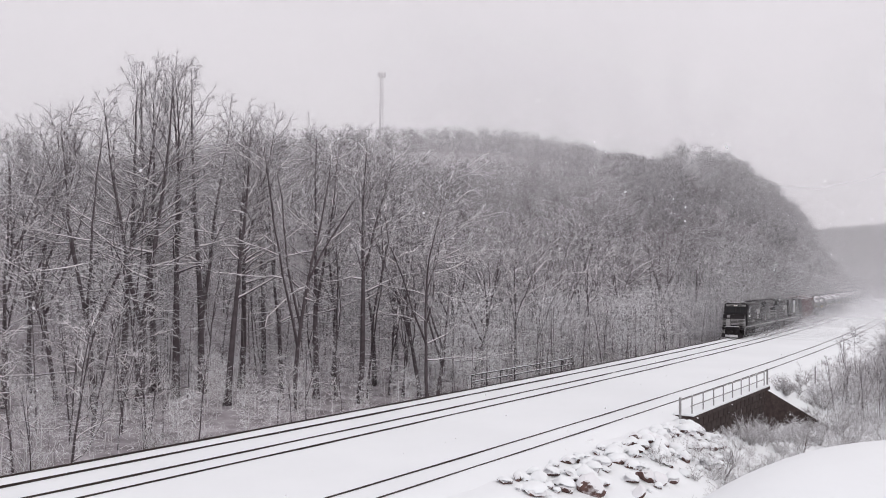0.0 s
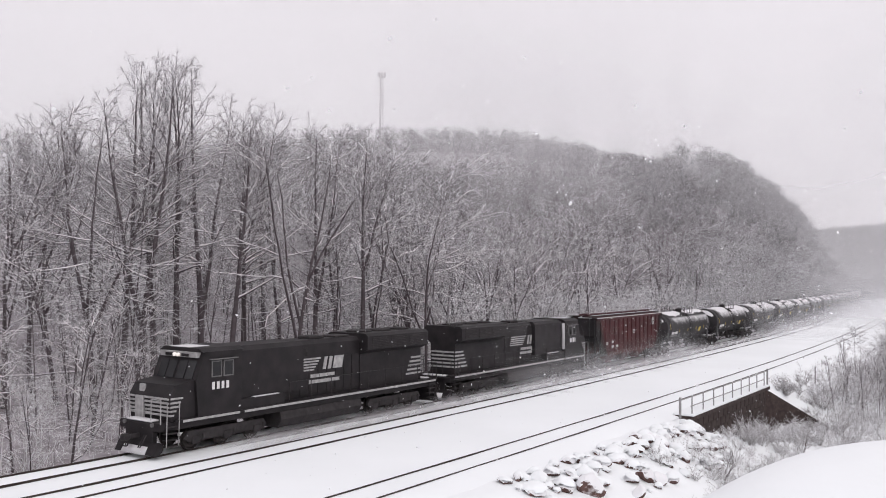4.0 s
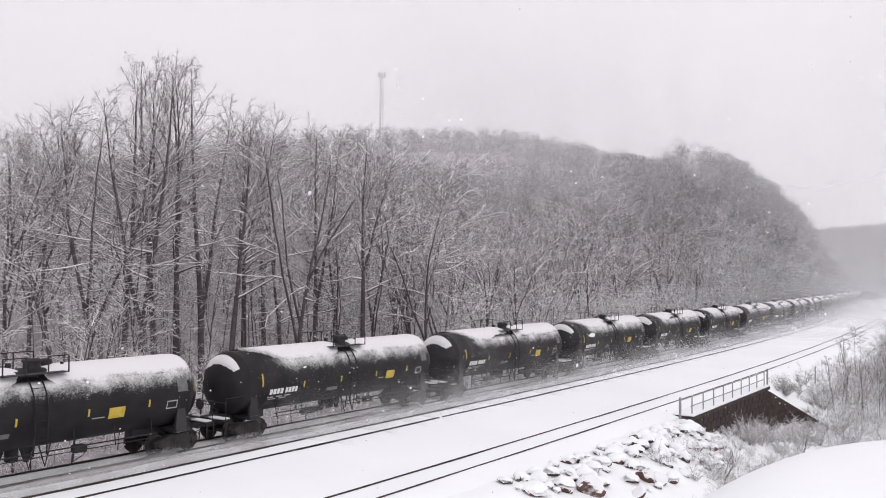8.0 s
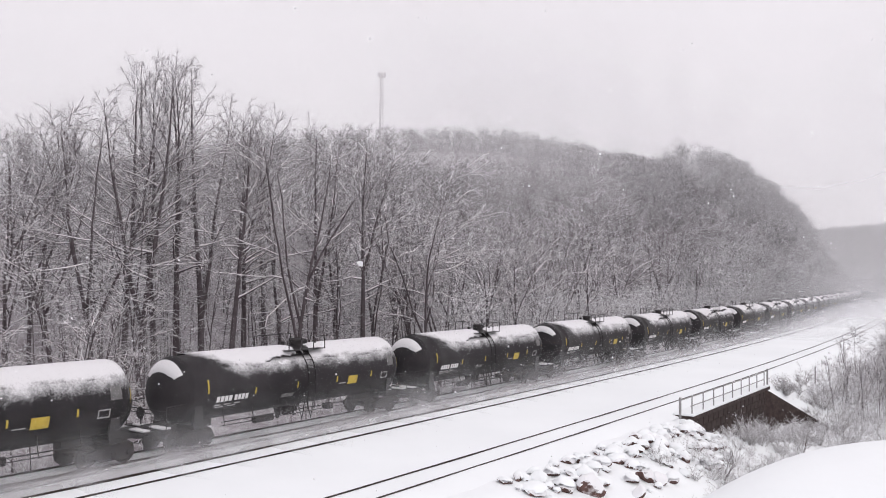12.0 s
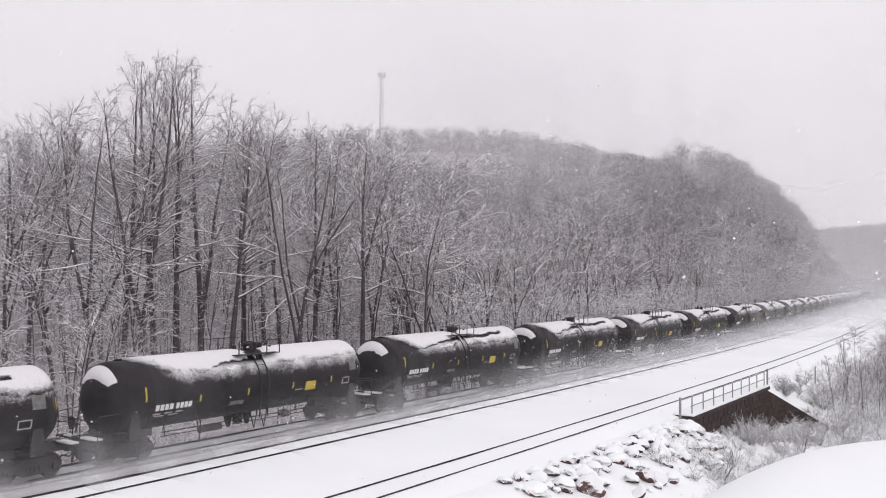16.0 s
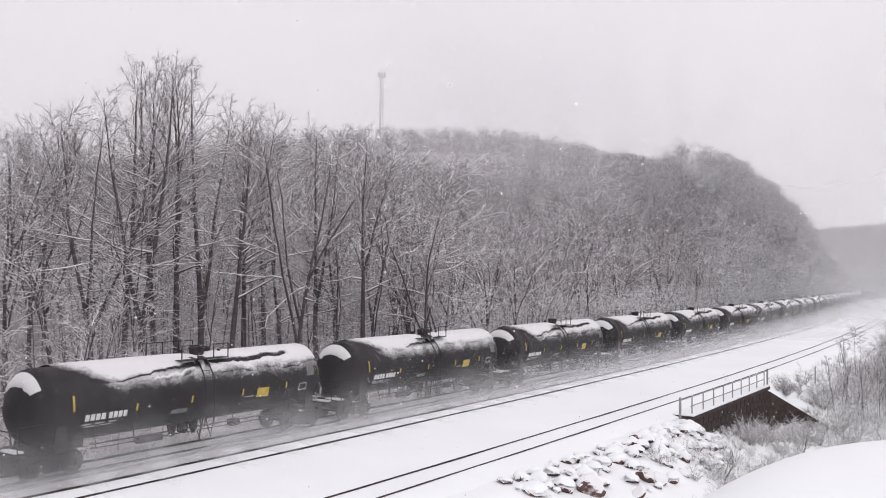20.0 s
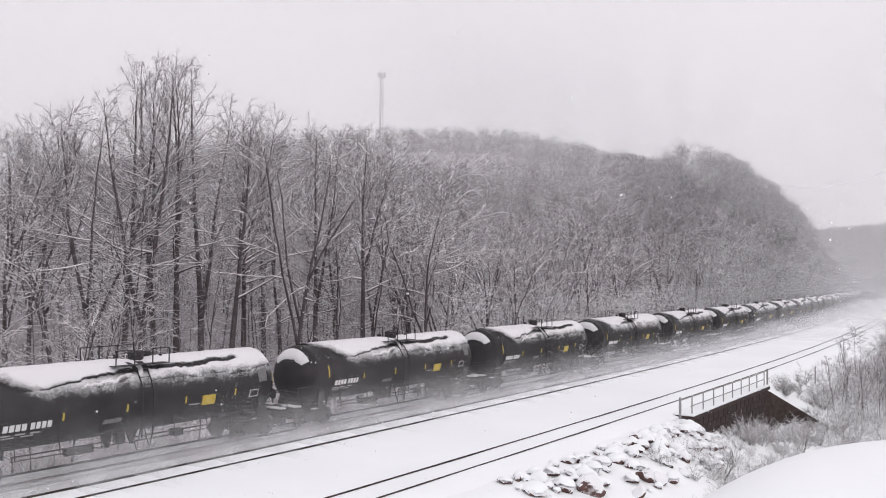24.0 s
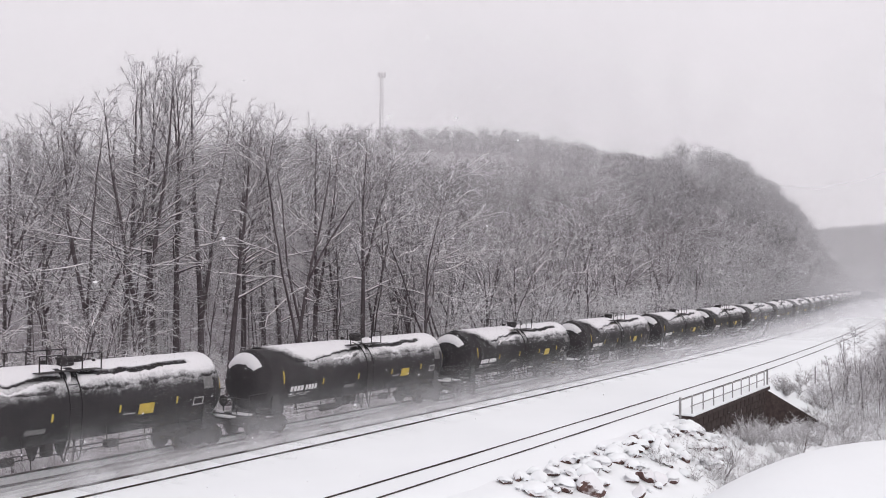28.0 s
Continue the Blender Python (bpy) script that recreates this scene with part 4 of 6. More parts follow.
    # emblem and name as plain shapes, and number bars
    for sd in (-1, 1):
        E_ = lambda x: X(x) if sd < 0 else X(22.1 - x)      # reads the same way from both sides
        lg = Shape()
        y0, y1 = (0.912, 0.93) if sd > 0 else (-0.93, -0.912)
        for k in range(5):
            lg.box(min(E_(9.0 + 0.05 * k), E_(10.9 + 0.12 * k)), max(E_(9.0 + 0.05 * k), E_(10.9 + 0.12 * k)), y0, y1, 2.90 + k * 0.145, 2.98 + k * 0.145, 0.003)
        part("emblem", lg, FADED, car, "faded white striped emblem")
        for a, b in ((11.55, 11.8), (11.95, 12.2), (12.35, 13.1)):
            part("emblem", Shape().prism([(E_(a), 2.90), (E_(b), 2.90), (E_(b + 0.15), 3.56), (E_(a + 0.15), 3.56)], y0, y1, "y"), FADED, car, "faded white emblem bars")
        part("lettering_bar", Shape().box(min(E_(10.6), E_(12.5)), max(E_(10.6), E_(12.5)), y0, y1, 2.52, 2.70, 0.003), FADED, car, "white lettering")
        part("lettering_bar", Shape().box(min(E_(10.5), E_(12.9)), max(E_(10.5), E_(12.9)), y0, y1, 2.22, 2.40, 0.003), FADED, car, "white lettering")
        y0, y1 = (1.52, 1.53) if sd > 0 else (-1.53, -1.52)
        for k in range(4):
            part("number_bar", Shape().box(X(3.5 + k * 0.28), X(3.66 + k * 0.28), y0, y1, 2.70, 3.04, 0.003), WHITE, cab, "white number bar")
    return car


def covered_hopper():
    """Rust-red ribbed covered hopper with sloping ends, 17 m long."""
    car = thing("covered_hopper", "rust-red ribbed covered hopper car with snow on its roof walks", "hopper car")
    A, B = -8.0, 8.0
    body = Shape().prism([(A, 4.35), (A, 2.9), (A + 0.25, 2.7), (A + 2.9, 1.25), (B - 2.9, 1.25), (B - 0.25, 2.7), (B, 2.9), (B, 4.35)], -1.45, 1.45, "y")
    part("body", body, RED, car)
    part("roof", Shape().prism([(-1.5, 4.33), (-1.5, 4.42), (-0.6, 4.60), (0.6, 4.60), (1.5, 4.42), (1.5, 4.33)], A, B), RED, car)
    for sd in (-1, 1):
        part("side_plate", Shape().box(A, B, min(sd * 1.45, sd * 1.56), max(sd * 1.45, sd * 1.56), 4.22, 4.40, 0.015), RED, car)
        part("side_snow", Shape().box(A, B, min(sd * 1.44, sd * 1.56), max(sd * 1.44, sd * 1.56), 4.40, 4.45, 0.02), TANK_SNOW, car, "line of snow on the roof edge", soft=True)
        part("side_sill", Shape().box(A, B, min(sd * 1.42, sd * 1.54), max(sd * 1.42, sd * 1.54), 1.12, 1.42, 0.015), RED, car)
        part("side_sheet", Shape().box(A + 0.6, B - 0.6, min(sd * 1.45, sd * 1.475), max(sd * 1.45, sd * 1.475), 1.4, 4.23, 0.01), RED, car)
        for k in range(15):
            x = A + 0.75 + k * (B - A - 1.5) / 14
            part("rib", Shape().prism([(x - 0.09, sd * 1.47), (x - 0.05, sd * 1.56), (x + 0.05, sd * 1.56), (x + 0.09, sd * 1.47)], 1.40, 4.22, "z"), RED, car)
        for k in (1, 7, 9, 11, 12, 13, 14):
            x = A + 0.75 + k * (B - A - 1.5) / 14
            part("rib_snow", Shape().tube([(x + 0.1, sd * 1.50, 1.45), (x + 0.1, sd * 1.50, 1.45 + (2.6 if k == 1 else 1.6 + 0.3 * (k % 3)))], 0.018, 5), TANK_SNOW, car, "streak of snow beside a rib", soft=True)
        # round emblem with a cross, and lettering bars
        cx = 5.35
        e = Shape().lathe([(sd * 1.565, 0.36), (sd * 1.572, 0.36)], 24, "y", (cx, 0, 3.72))
        emb = part("emblem", e, FADED, car, "pale round emblem")
        part("cross", Shape().box(cx - 0.05, cx + 0.05, min(sd * 1.572, sd * 1.578), max(sd * 1.572, sd * 1.578), 3.46, 3.98, 0.002).box(cx - 0.26, cx + 0.26, min(sd * 1.572, sd * 1.578), max(sd * 1.572, sd * 1.578), 3.67, 3.77, 0.002), RED, emb)
        for x0, x1, z0, z1 in ((-6.1, -5.85, 2.05, 2.3), (-5.75, -5.5, 2.05, 2.3), (-4.75, -4.2, 1.75, 1.95), (-3.75, -3.1, 1.75, 1.95), (-4.7, -4.2, 2.15, 2.35), (0.3, 0.95, 3.05, 3.13), (0.3, 0.95, 2.92, 3.0), (0.35, 0.9, 2.8, 2.87), (6.05, 6.2, 2.75, 2.9), (6.3, 6.45, 2.75, 2.9)):
            part("lettering_bar", Shape().box(x0, x1, min(sd * 1.475, sd * 1.482), max(sd * 1.475, sd * 1.482), z0, z1, 0.002), FADED, car, "faded white lettering")
    # roof walks and hatches
    for sd in (-1, 1):
        w = Shape()
        for k in range(3):
            y = sd * (0.86 + 0.14 * k)
            w.box(A - 0.1, B + 0.1, y - 0.05, y + 0.05, 4.60, 4.63, 0.006)
        part("roof_walk", w, GRIME, car)
        part("walk_snow", Shape().box(A, B, min(sd * 0.9, sd * 1.16), max(sd * 0.9, sd * 1.16), 4.63, 4.655, 0.01), TANK_SNOW, car, "snow on the roof walk", soft=True)
    for k in range(4):
        x = -5.7 + k * 3.8
        part("hatch_cover", Shape().box(x - 1.75, x + 1.75, -0.45, 0.45, 4.58, 4.74, 0.05), RED, car)
        part("hatch_bar", Shape().tube([(x - 1.7, -0.5, 4.72), (x - 1.6, -0.5, 4.82), (x + 1.6, -0.5, 4.82), (x + 1.7, -0.5, 4.72)], 0.025, 6), TANK_SNOW, car, "snow-lined hatch bar")
    # slope-sheet ends: braces, ladders and end platform
    for d in (-1, 1):
        e = Shape()
        for y in (-1.3, 0, 1.3):
            e.tube([(d * 7.9, y, 2.8), (d * 7.9, y, 1.2)], 0.06, 6)
            e.tube([(d * 7.9, y, 1.3), (d * 5.4, y, 1.7)], 0.05, 6)
        part("end_brace", e, LOCO_BLACK, car)
        part("end_sill", Shape().box(min(d * 5.0, d * 8.1), max(d * 5.0, d * 8.1), -0.3, 0.3, 0.82, 1.2, 0.02).box(min(d * 7.75, d * 8.1), max(d * 7.75, d * 8.1), -1.45, 1.45, 1.1, 1.3, 0.02), GRIME, car)
        ladder(car, d * 7.75, -1.52, 1.0, 4.3, 0.45, 9, GRIME)
        ladder(car, d * 8.06, -1.1, 1.2, 4.3, 0.45, 9, BLACK, "y")
        part("end_sheet", Shape().box(min(d * 7.98, d * 8.02), max(d * 7.98, d * 8.02), -1.4, 1.4, 2.92, 4.3, 0.01), LOCO_BLACK, car, "end sheet black with brake dust")
        freight_truck(car, d * 6.55)
        coupler(car, d * 7.75, d)
    part("end_snow", Shape().box(-8.05, -7.7, -1.0, 0.2, 4.42, 4.47, 0.02), TANK_SNOW, car, "snow on the end", soft=True)
    for k in range(3):
        x = -3.4 + k * 3.4
        h = Shape().add([(x - 1.6, -1.35, 1.3), (x + 1.6, -1.35, 1.3), (x + 1.6, 1.35, 1.3), (x - 1.6, 1.35, 1.3), (x - 0.45, -0.6, 0.42), (x + 0.45, -0.6, 0.42), (x + 0.45, 0.6, 0.42), (x - 0.45, 0.6, 0.42)], [[0, 1, 2, 3], [7, 6, 5, 4], [0, 4, 5, 1], [1, 5, 6, 2], [2, 6, 7, 3], [3, 7, 4, 0]])
        h.box(x - 0.5, x + 0.5, -0.7, 0.7, 0.30, 0.42, 0.02)
        part("outlet_bay", h, RED, car)
    return car


SPEED = 23.432
MOVERS = []      # (thing, distance of its middle along the line at the start, turned end for end)
loco = locomotive()
MOVERS.append((loco, 80.70, 0))
MOVERS.append((copy_thing(loco, pose(0, 0, 0)), 103.0, 180))
MOVERS.append((covered_hopper(), 122.95, 0))
KINDS = [tank_car(3, 0, 0.88), tank_car(11, 0.3, 0.98), tank_car(17, 1.0, 1.08), tank_car(29, 1.0, 1.12), tank_car(41, 0.3, 0.88, True)]
# bare-looking cars come first, snowier ones later
order = [4, 0, 0, 1, 0, 1, 0, 1, 1, 0, 1, 3, 1, 2, 3, 2, 3, 2, 1, 3, 2, 3, 2, 2, 3, 1, 2, 3, 2, 3, 3, 2, 3, 2, 1, 3, 2, 3, 2, 3, 2, 3, 2, 3, 2, 3, 2, 3]
used = set()
for i, k in enumerate(order):
    q = 140.226 + 18.0796 * i
    car = KINDS[k] if k not in used else copy_thing(KINDS[k], pose(0, 0, 0))
    used.add(k)
    MOVERS.append((car, q, 0))

# ---- trees ----
def bend_line(rng, p, d, length, steps, rise, wob):
    """A wandering line from p along d that turns upward."""
    pts, cur, dr = [p], Vector(p), Vector(d).normalized()
    for _ in range(steps):
        dr = (dr + Vector((rng.gauss(0, wob), rng.gauss(0, wob), rng.gauss(0, wob) + rise))).normalized()
        cur = cur + dr * (length / steps)
        pts.append(tuple(cur))
    return pts, dr


def side_dir(rng, along, angle):
    """A way that leaves `along` by the angle, at a random turn."""
    a = Vector(along).normalized()
    u = a.orthogonal().normalized()
    w = a.cross(u)
    t = rng.uniform(0, 2 * math.pi)
    return (a * math.cos(angle) + (u * math.cos(t) + w * math.sin(t)) * math.sin(angle)).normalized()


def grow_tree(seed, height, limbs, subs, twigs, first=0.3, spread=0.85, trunk_r=0.17, forks=1, lean=0.03, reach=0.30, thin=1.0, open_=1.0, lift=0.05, sway=0.035, fine=0.2, wander=0.19, snow=0.017):
    """Bare hardwood: tapered trunk with leaders, limbs, branches and twigs. Returns trunk and crown shapes."""
    rng = random.Random(seed)
    trunk, crown, lying = Shape(), Shape(), Shape()

    def dust(pts, radii, more=0.017):
        """Snow along the top of the flatter stretches of a branch."""
        for i in range(len(pts) - 1):
            d = Vector(pts[i + 1]) - Vector(pts[i])
            if abs(d.z) < 0.80 * d.length and rng.random() < 0.85:
                r0, r1 = radii[i], radii[i + 1]
                lying.tube([(pts[i][0], pts[i][1], pts[i][2] + r0 * 0.7 + 0.008), (pts[i + 1][0], pts[i + 1][1], pts[i + 1][2] + r1 * 0.7 + 0.006)], [r0 * 0.8 + more * thin, r1 * 0.8 + more * 0.8 * thin], 4, False)

    main, _ = bend_line(rng, (0, 0, -0.4), (rng.gauss(0, lean), rng.gauss(0, lean), 1), height * 0.92, 12, 0.03, sway)
    rad = [trunk_r * (1.35 if i == 0 else 1) * (1 - 0.93 * (i / 12) ** 0.9) + 0.012 for i in range(13)]
    trunk.tube(main, rad, 8)
    stems = [(main, rad, first)]
    for _ in range(forks):
        k = rng.randint(3, 7)
        d = side_dir(rng, (0, 0, 1), rng.uniform(0.22, 0.45))
        ln = height * (1 - k / 12) * rng.uniform(0.8, 1.0)
        pts, _ = bend_line(rng, main[k], d, ln, 8, 0.07, sway * 1.6)
        rr = [rad[k] * 0.75 * (1 - 0.9 * i / 8) + 0.01 for i in range(9)]
        trunk.tube(pts, rr, 6)
        stems.append((pts, rr, 0.2))
    per = max(int(limbs / len(stems)), 4)
    for pts, rr, lo in stems:
        m = len(pts) - 1
        for i in range(per):
            t = lo + (1 - lo) * ((i + rng.random()) / per) ** 0.8
            k = min(int(t * m), m - 1)
            f = t * m - k
            p = tuple(pts[k][c] + (pts[k + 1][c] - pts[k][c]) * f for c in range(3))
            up = 1 - (t - lo) / (1 - lo)
            ln = height * reach * (0.35 + 0.65 * up) * rng.uniform(0.6, 1.15)
            d = side_dir(rng, (0, 0, 1), spread * (0.5 + 0.75 * up) * rng.uniform(0.75, 1.25))
            r = max(rr[k] * 0.42, 0.018) * (0.7 + 0.3 * up)
            lp, _ = bend_line(rng, p, d, ln, 6, 0.03 + 0.05 * rng.random(), wander)
            lr = [r * (1 - 0.85 * q / 6) + 0.006 for q in range(7)]
            crown.tube(lp, lr, 5, False)
            dust(lp, lr, snow)
            for j in range(subs):
                tt = 0.2 + 0.8 * (j + rng.random()) / subs
                kk = min(int(tt * 6), 5)
                way = Vector(lp[kk + 1]) - Vector(lp[kk])
                p2 = tuple(Vector(lp[kk]) + way * (tt * 6 - kk))
                l2 = ln * rng.uniform(0.22, 0.42) * (1.15 - 0.5 * tt)
                sp, _ = bend_line(rng, p2, side_dir(rng, way, rng.uniform(0.5, 1.15) * open_), l2, 3, lift, fine)
                r2 = 0.015 * thin
                crown.tube(sp, [r2, r2 * 0.8, r2 * 0.6, r2 * 0.3], 4, False)
                dust(sp, [r2, r2 * 0.8, r2 * 0.6, r2 * 0.3], 0.007)
                for _ in range(twigs):
                    q = rng.uniform(0.15, 1.0) * 3
                    k3 = min(int(q), 2)
                    w3 = Vector(sp[k3 + 1]) - Vector(sp[k3])
                    p3 = tuple(Vector(sp[k3]) + w3 * (q - k3))
                    tp, _ = bend_line(rng, p3, side_dir(rng, w3, rng.uniform(0.4, 1.2) * open_), l2 * rng.uniform(0.4, 0.85), 2, lift, fine)
                    crown.tube(tp, [0.010 * thin, 0.008 * thin, 0.003 * thin], 3, False)
    k = height / max(p[2] for p in trunk.v + crown.v)
    for shp in (trunk, crown, lying):
        shp.v = [(p[0] * k, p[1] * k, p[2] * k) for p in shp.v]
    return trunk, crown, lying


def tree_kind(name, label, seed, height, *args, group="", **kw):
    t, c, w = grow_tree(seed, height, *args, **kw)
    ob = thing(name, label, "tree", group)
    part("trunk", t, BARK, ob, soft=True)
    part("crown", c, TWIG, ob, "bare snow-dusted branches", soft=True)
    part("branch_snow", w, BRANCH_SNOW, ob, "snow lying along the branches", soft=True)["kind"] = "stuff"
    return ob, height


def plant(kind, x, y, top=None, turn=0.0, fresh=None, scale=None):
    """Sets a copy of a tree on the ground, scaled to reach the height top."""
    ob, h = kind
    z = gz(x, y)
    k = scale or (top - z) / h
    c = copy_thing(ob, pose(x, y, z, 0, 0, turn))
    c.scale = (k, k, k)
    return c


rng = random.Random(5)
TALL = [tree_kind("tree", "tall bare hardwood with snow on its limbs", 100 + i, 24, 40, 9, 5, group="trees beside the line", first=0.36, trunk_r=0.26, forks=1, reach=0.23, spread=1.05, open_=1.15, lift=0.05, sway=0.024, fine=0.2, thin=0.72, wander=0.14) for i in range(4)]
SPREAD = [tree_kind("tree", "low wide-spreading tree with arching snow-laden limbs", 250 + i, 13, 24, 10, 5, group="trees beside the line", first=0.16, trunk_r=0.15, forks=3, spread=1.18, reach=0.56, sway=0.06, lean=0.14, fine=0.22, wander=0.15, lift=0.05, thin=0.95, snow=0.026) for i in range(3)]
MIDDLE = [tree_kind("tree", "bare hardwood with snow-lined branches", 200 + i, 18, 30, 9, 5, group="trees beside the line", first=0.12, trunk_r=0.15, forks=3, spread=1.2, reach=0.44, sway=0.06, lean=0.08, fine=0.22, wander=0.20, lift=0.08, thin=0.85) for i in range(4)]
BACK = [tree_kind("tree", "bare tree of the wood dusted with snow", 300 + i, 19, 24, 9, 3, group="trees of the wood", first=0.12, trunk_r=0.085, forks=2, spread=1.15, reach=0.36, thin=0.85, lean=0.08, sway=0.05, fine=0.2, wander=0.17, lift=0.08) for i in range(5)]
SAPLING = [tree_kind("sapling", "young bare tree heavy with snow at the foot of the bank", 400 + i, 8, 18, 6, 4, group="saplings along the bank", first=0.12, trunk_r=0.05, forks=1, spread=1.05, reach=0.36, fine=0.32, wander=0.28, thin=0.8) for i in range(3)]

# trees that stand out along the edge of the wood: x, y, height of the top, kind, turn
EDGE = [(-30.6, 62, 20.2, MIDDLE, 0), (-32.5, 70, 21.5, MIDDLE, 1), (-27.8, 64, 20.3, MIDDLE, 2), (-24.6, 62, 20.4, MIDDLE, 1), (-30.7, 80, 21.5, MIDDLE, 2),
        (-23.7, 66, 24.3, TALL, 0), (-21.9, 64, 24.3, TALL, 1), (-23.2, 72, 26.0, TALL, 2), (-20.4, 68, 25.2, TALL, 3), (-18.9, 70, 25.2, TALL, 1),
        (-16.0, 66, 21.0, TALL, 2), (-16.8, 74, 22.9, TALL, 3), (-16.5, 82, 23.8, TALL, 0), (-13.5, 74, 21.8, MIDDLE, 0), (-10.7, 66, 19.1, MIDDLE, 1), (-10.2, 72, 21.0, TALL, 2),
        (-10.4, 84, 22.1, MIDDLE, 3), (-6.5, 70, 20.3, TALL, 3), (-6.1, 80, 21.6, MIDDLE, 0), (-4.7, 88, 21.4, MIDDLE, 1), (-1.8, 74, 18.7, MIDDLE, 2), (-1.1, 66, 15.9, MIDDLE, 3),
        (-0.4, 72, 13.5, SPREAD, 0), (0.9, 84, 16.1, MIDDLE, 1), (2.8, 80, 13.0, SPREAD, 1), (5.7, 92, 16.0, MIDDLE, 3), (7.2, 86, 13.2, SPREAD, 2), (11.0, 96, 13.5, SPREAD, 0),
        (13.4, 104, 15.3, MIDDLE, 2), (17.0, 106, 13.7, SPREAD, 1), (19.8, 114, 16.0, MIDDLE, 0), (24.5, 117, 13.9, SPREAD, 2), (28.6, 122, 16.2, MIDDLE, 2), (34.0, 132, 15.7, MIDDLE, 3),
        (40.0, 140, 15.3, MIDDLE, 0), (47.5, 153, 15.4, MIDDLE, 1), (56.0, 167, 15.1, MIDDLE, 2), (65.5, 184, 15.2, MIDDLE, 3)]
for x, y, top, kinds, k in EDGE:
    plant(kinds[k % len(kinds)], x, y, top, rng.uniform(0, 360))

# the wood behind them
count = 0
while count < 112:
    s, o = rng.uniform(-45, 185), -rng.uniform(8.5, 62)
    if s > 60 and o < -40:
        continue
    x, y, _ = on_line(s, o)
    if abs(x) > y * 0.56 or y < 26 or (x < -14 and o > -20) or (-8 < s < 8 and o > -12):
        continue
    plant(BACK[count % 5], x, y, None, rng.uniform(0, 360), scale=rng.uniform(0.72, 1.0))
    count += 1
# saplings at the foot of the bank
for i in range(46):
    s = rng.uniform(-36, 60) if i < 34 else rng.uniform(60, 150)
    o = -rng.uniform(4.6, 9.5)
    if 0 < s < 26:
        continue
    x, y, _ = on_line(s, o)
    plant(SAPLING[i % 3], x, y, None, rng.uniform(0, 360), scale=rng.uniform(0.45, 0.95))
for i in range(28):
    s, o = rng.uniform(-36, -12), -rng.uniform(4.2, 15)
    x, y, _ = on_line(s, o)
    plant(SAPLING[i % 3], x, y, None, rng.uniform(0, 360), scale=rng.uniform(0.6, 1.1))
for i in range(30):                       # young trees across the line, beyond the wing wall
    s = rng.uniform(29, 70)
    x, y, _ = on_line(s, rng.uniform(18.5, 24) if s < 45 else rng.uniform(18, 30))
    plant(SAPLING[i % 3], x, y, None, rng.uniform(0, 360), scale=rng.uniform(0.4, 0.75))
for ob, _ in TALL + SPREAD + MIDDLE + BACK + SAPLING:
    for c in ob.children_recursive:
        bpy.data.objects.remove(c)
    bpy.data.objects.remove(ob)


def spikes(base, tip, r):
    """Three-sided tapering twigs from arrays of feet and tips."""
    d = tip - base
    d /= np.linalg.norm(d, axis=1, keepdims=True) + 1e-9
    ref = np.where(np.abs(d[:, 2:3]) < 0.9, [[0, 0, 1.0]], [[1.0, 0, 0]])
    u = np.cross(d, ref)
    u /= np.linalg.norm(u, axis=1, keepdims=True)
    w = np.cross(u, d)
    r = r[:, None]
    vs = [base + r * (u * math.cos(a) + w * math.sin(a)) for a in (math.pi / 2, math.pi * 7 / 6, math.pi * 11 / 6)] + [tip]
    v = np.stack(vs, 1).reshape(-1, 3)
    k = np.arange(len(base))[:, None] * 4
    f = np.concatenate([k + [0, 1, 3], k + [1, 2, 3], k + [2, 0, 3]], 0)
    return v, f


def wood_mass(name, places, heights, twigs, mat, seed, width=0.05, low=0.15, bent=False):
    """Many small bare trees in one mesh."""
    g = np.random.default_rng(seed)
    n = len(places)
    base = np.repeat(places, twigs, 0)
    h = np.repeat(heights, twigs)
    t = low + (1 - low) * g.random(n * twigs) ** 0.8
    ang, out = g.random(n * twigs) * 2 * np.pi, g.random(n * twigs) ** 0.7
    rad = h * 0.24 * np.sin(np.clip(t, 0, 1) * np.pi * 0.86 + 0.25) * out
    foot = base + np.stack([np.cos(ang) * rad, np.sin(ang) * rad, h * t * 0.93], 1)
    ln = h * (0.05 + 0.11 * g.random(n * twigs))
    lift = -0.15 + g.random(n * twigs) * 1.2
    a2 = ang + g.normal(0, 0.8, n * twigs)
    d = np.stack([np.cos(a2), np.sin(a2), lift], 1)
    d /= np.linalg.norm(d, axis=1, keepdims=True)
    r1 = np.full(n * twigs, width) * (0.5 + g.random(n * twigs))
    mid = foot + d * ln[:, None] * 0.55
    v1, f1 = spikes(foot, foot + d * ln[:, None] * 0.8, r1)
    if bent:
        d2 = d + g.normal(0, 0.55, d.shape) + [0, 0, 0.2]
        d2 /= np.linalg.norm(d2, axis=1, keepdims=True)
        v3, f3 = spikes(mid, mid + d2 * ln[:, None] * 0.65, r1 * 0.7)
        f1, v1 = np.concatenate([f1, f3 + len(v1)]), np.concatenate([v1, v3])
    lean = np.stack([g.normal(0, 0.05, n), g.normal(0, 0.05, n), np.ones(n)], 1)
    v2, f2 = spikes(places - [0, 0, 0.5], places + lean * heights[:, None], heights * 0.004 + 0.02)
    return raw_mesh(name, np.concatenate([v1, v2]), np.concatenate([f1, f2 + len(v1)]), mat)


def scatter_wood(g, n, s_lo, s_hi, o_lo, o_hi):
    s, o = g.uniform(s_lo, s_hi, n), -g.uniform(o_lo, o_hi, n)
    p = np.array([on_line(a, b) for a, b in zip(s, o)])
    p = p[(np.abs(p[:, 0]) < p[:, 1] * 0.62) & (p[:, 1] > 24)]
    p[:, 2] = ground_height(p[:, 0], p[:, 1])
    return p


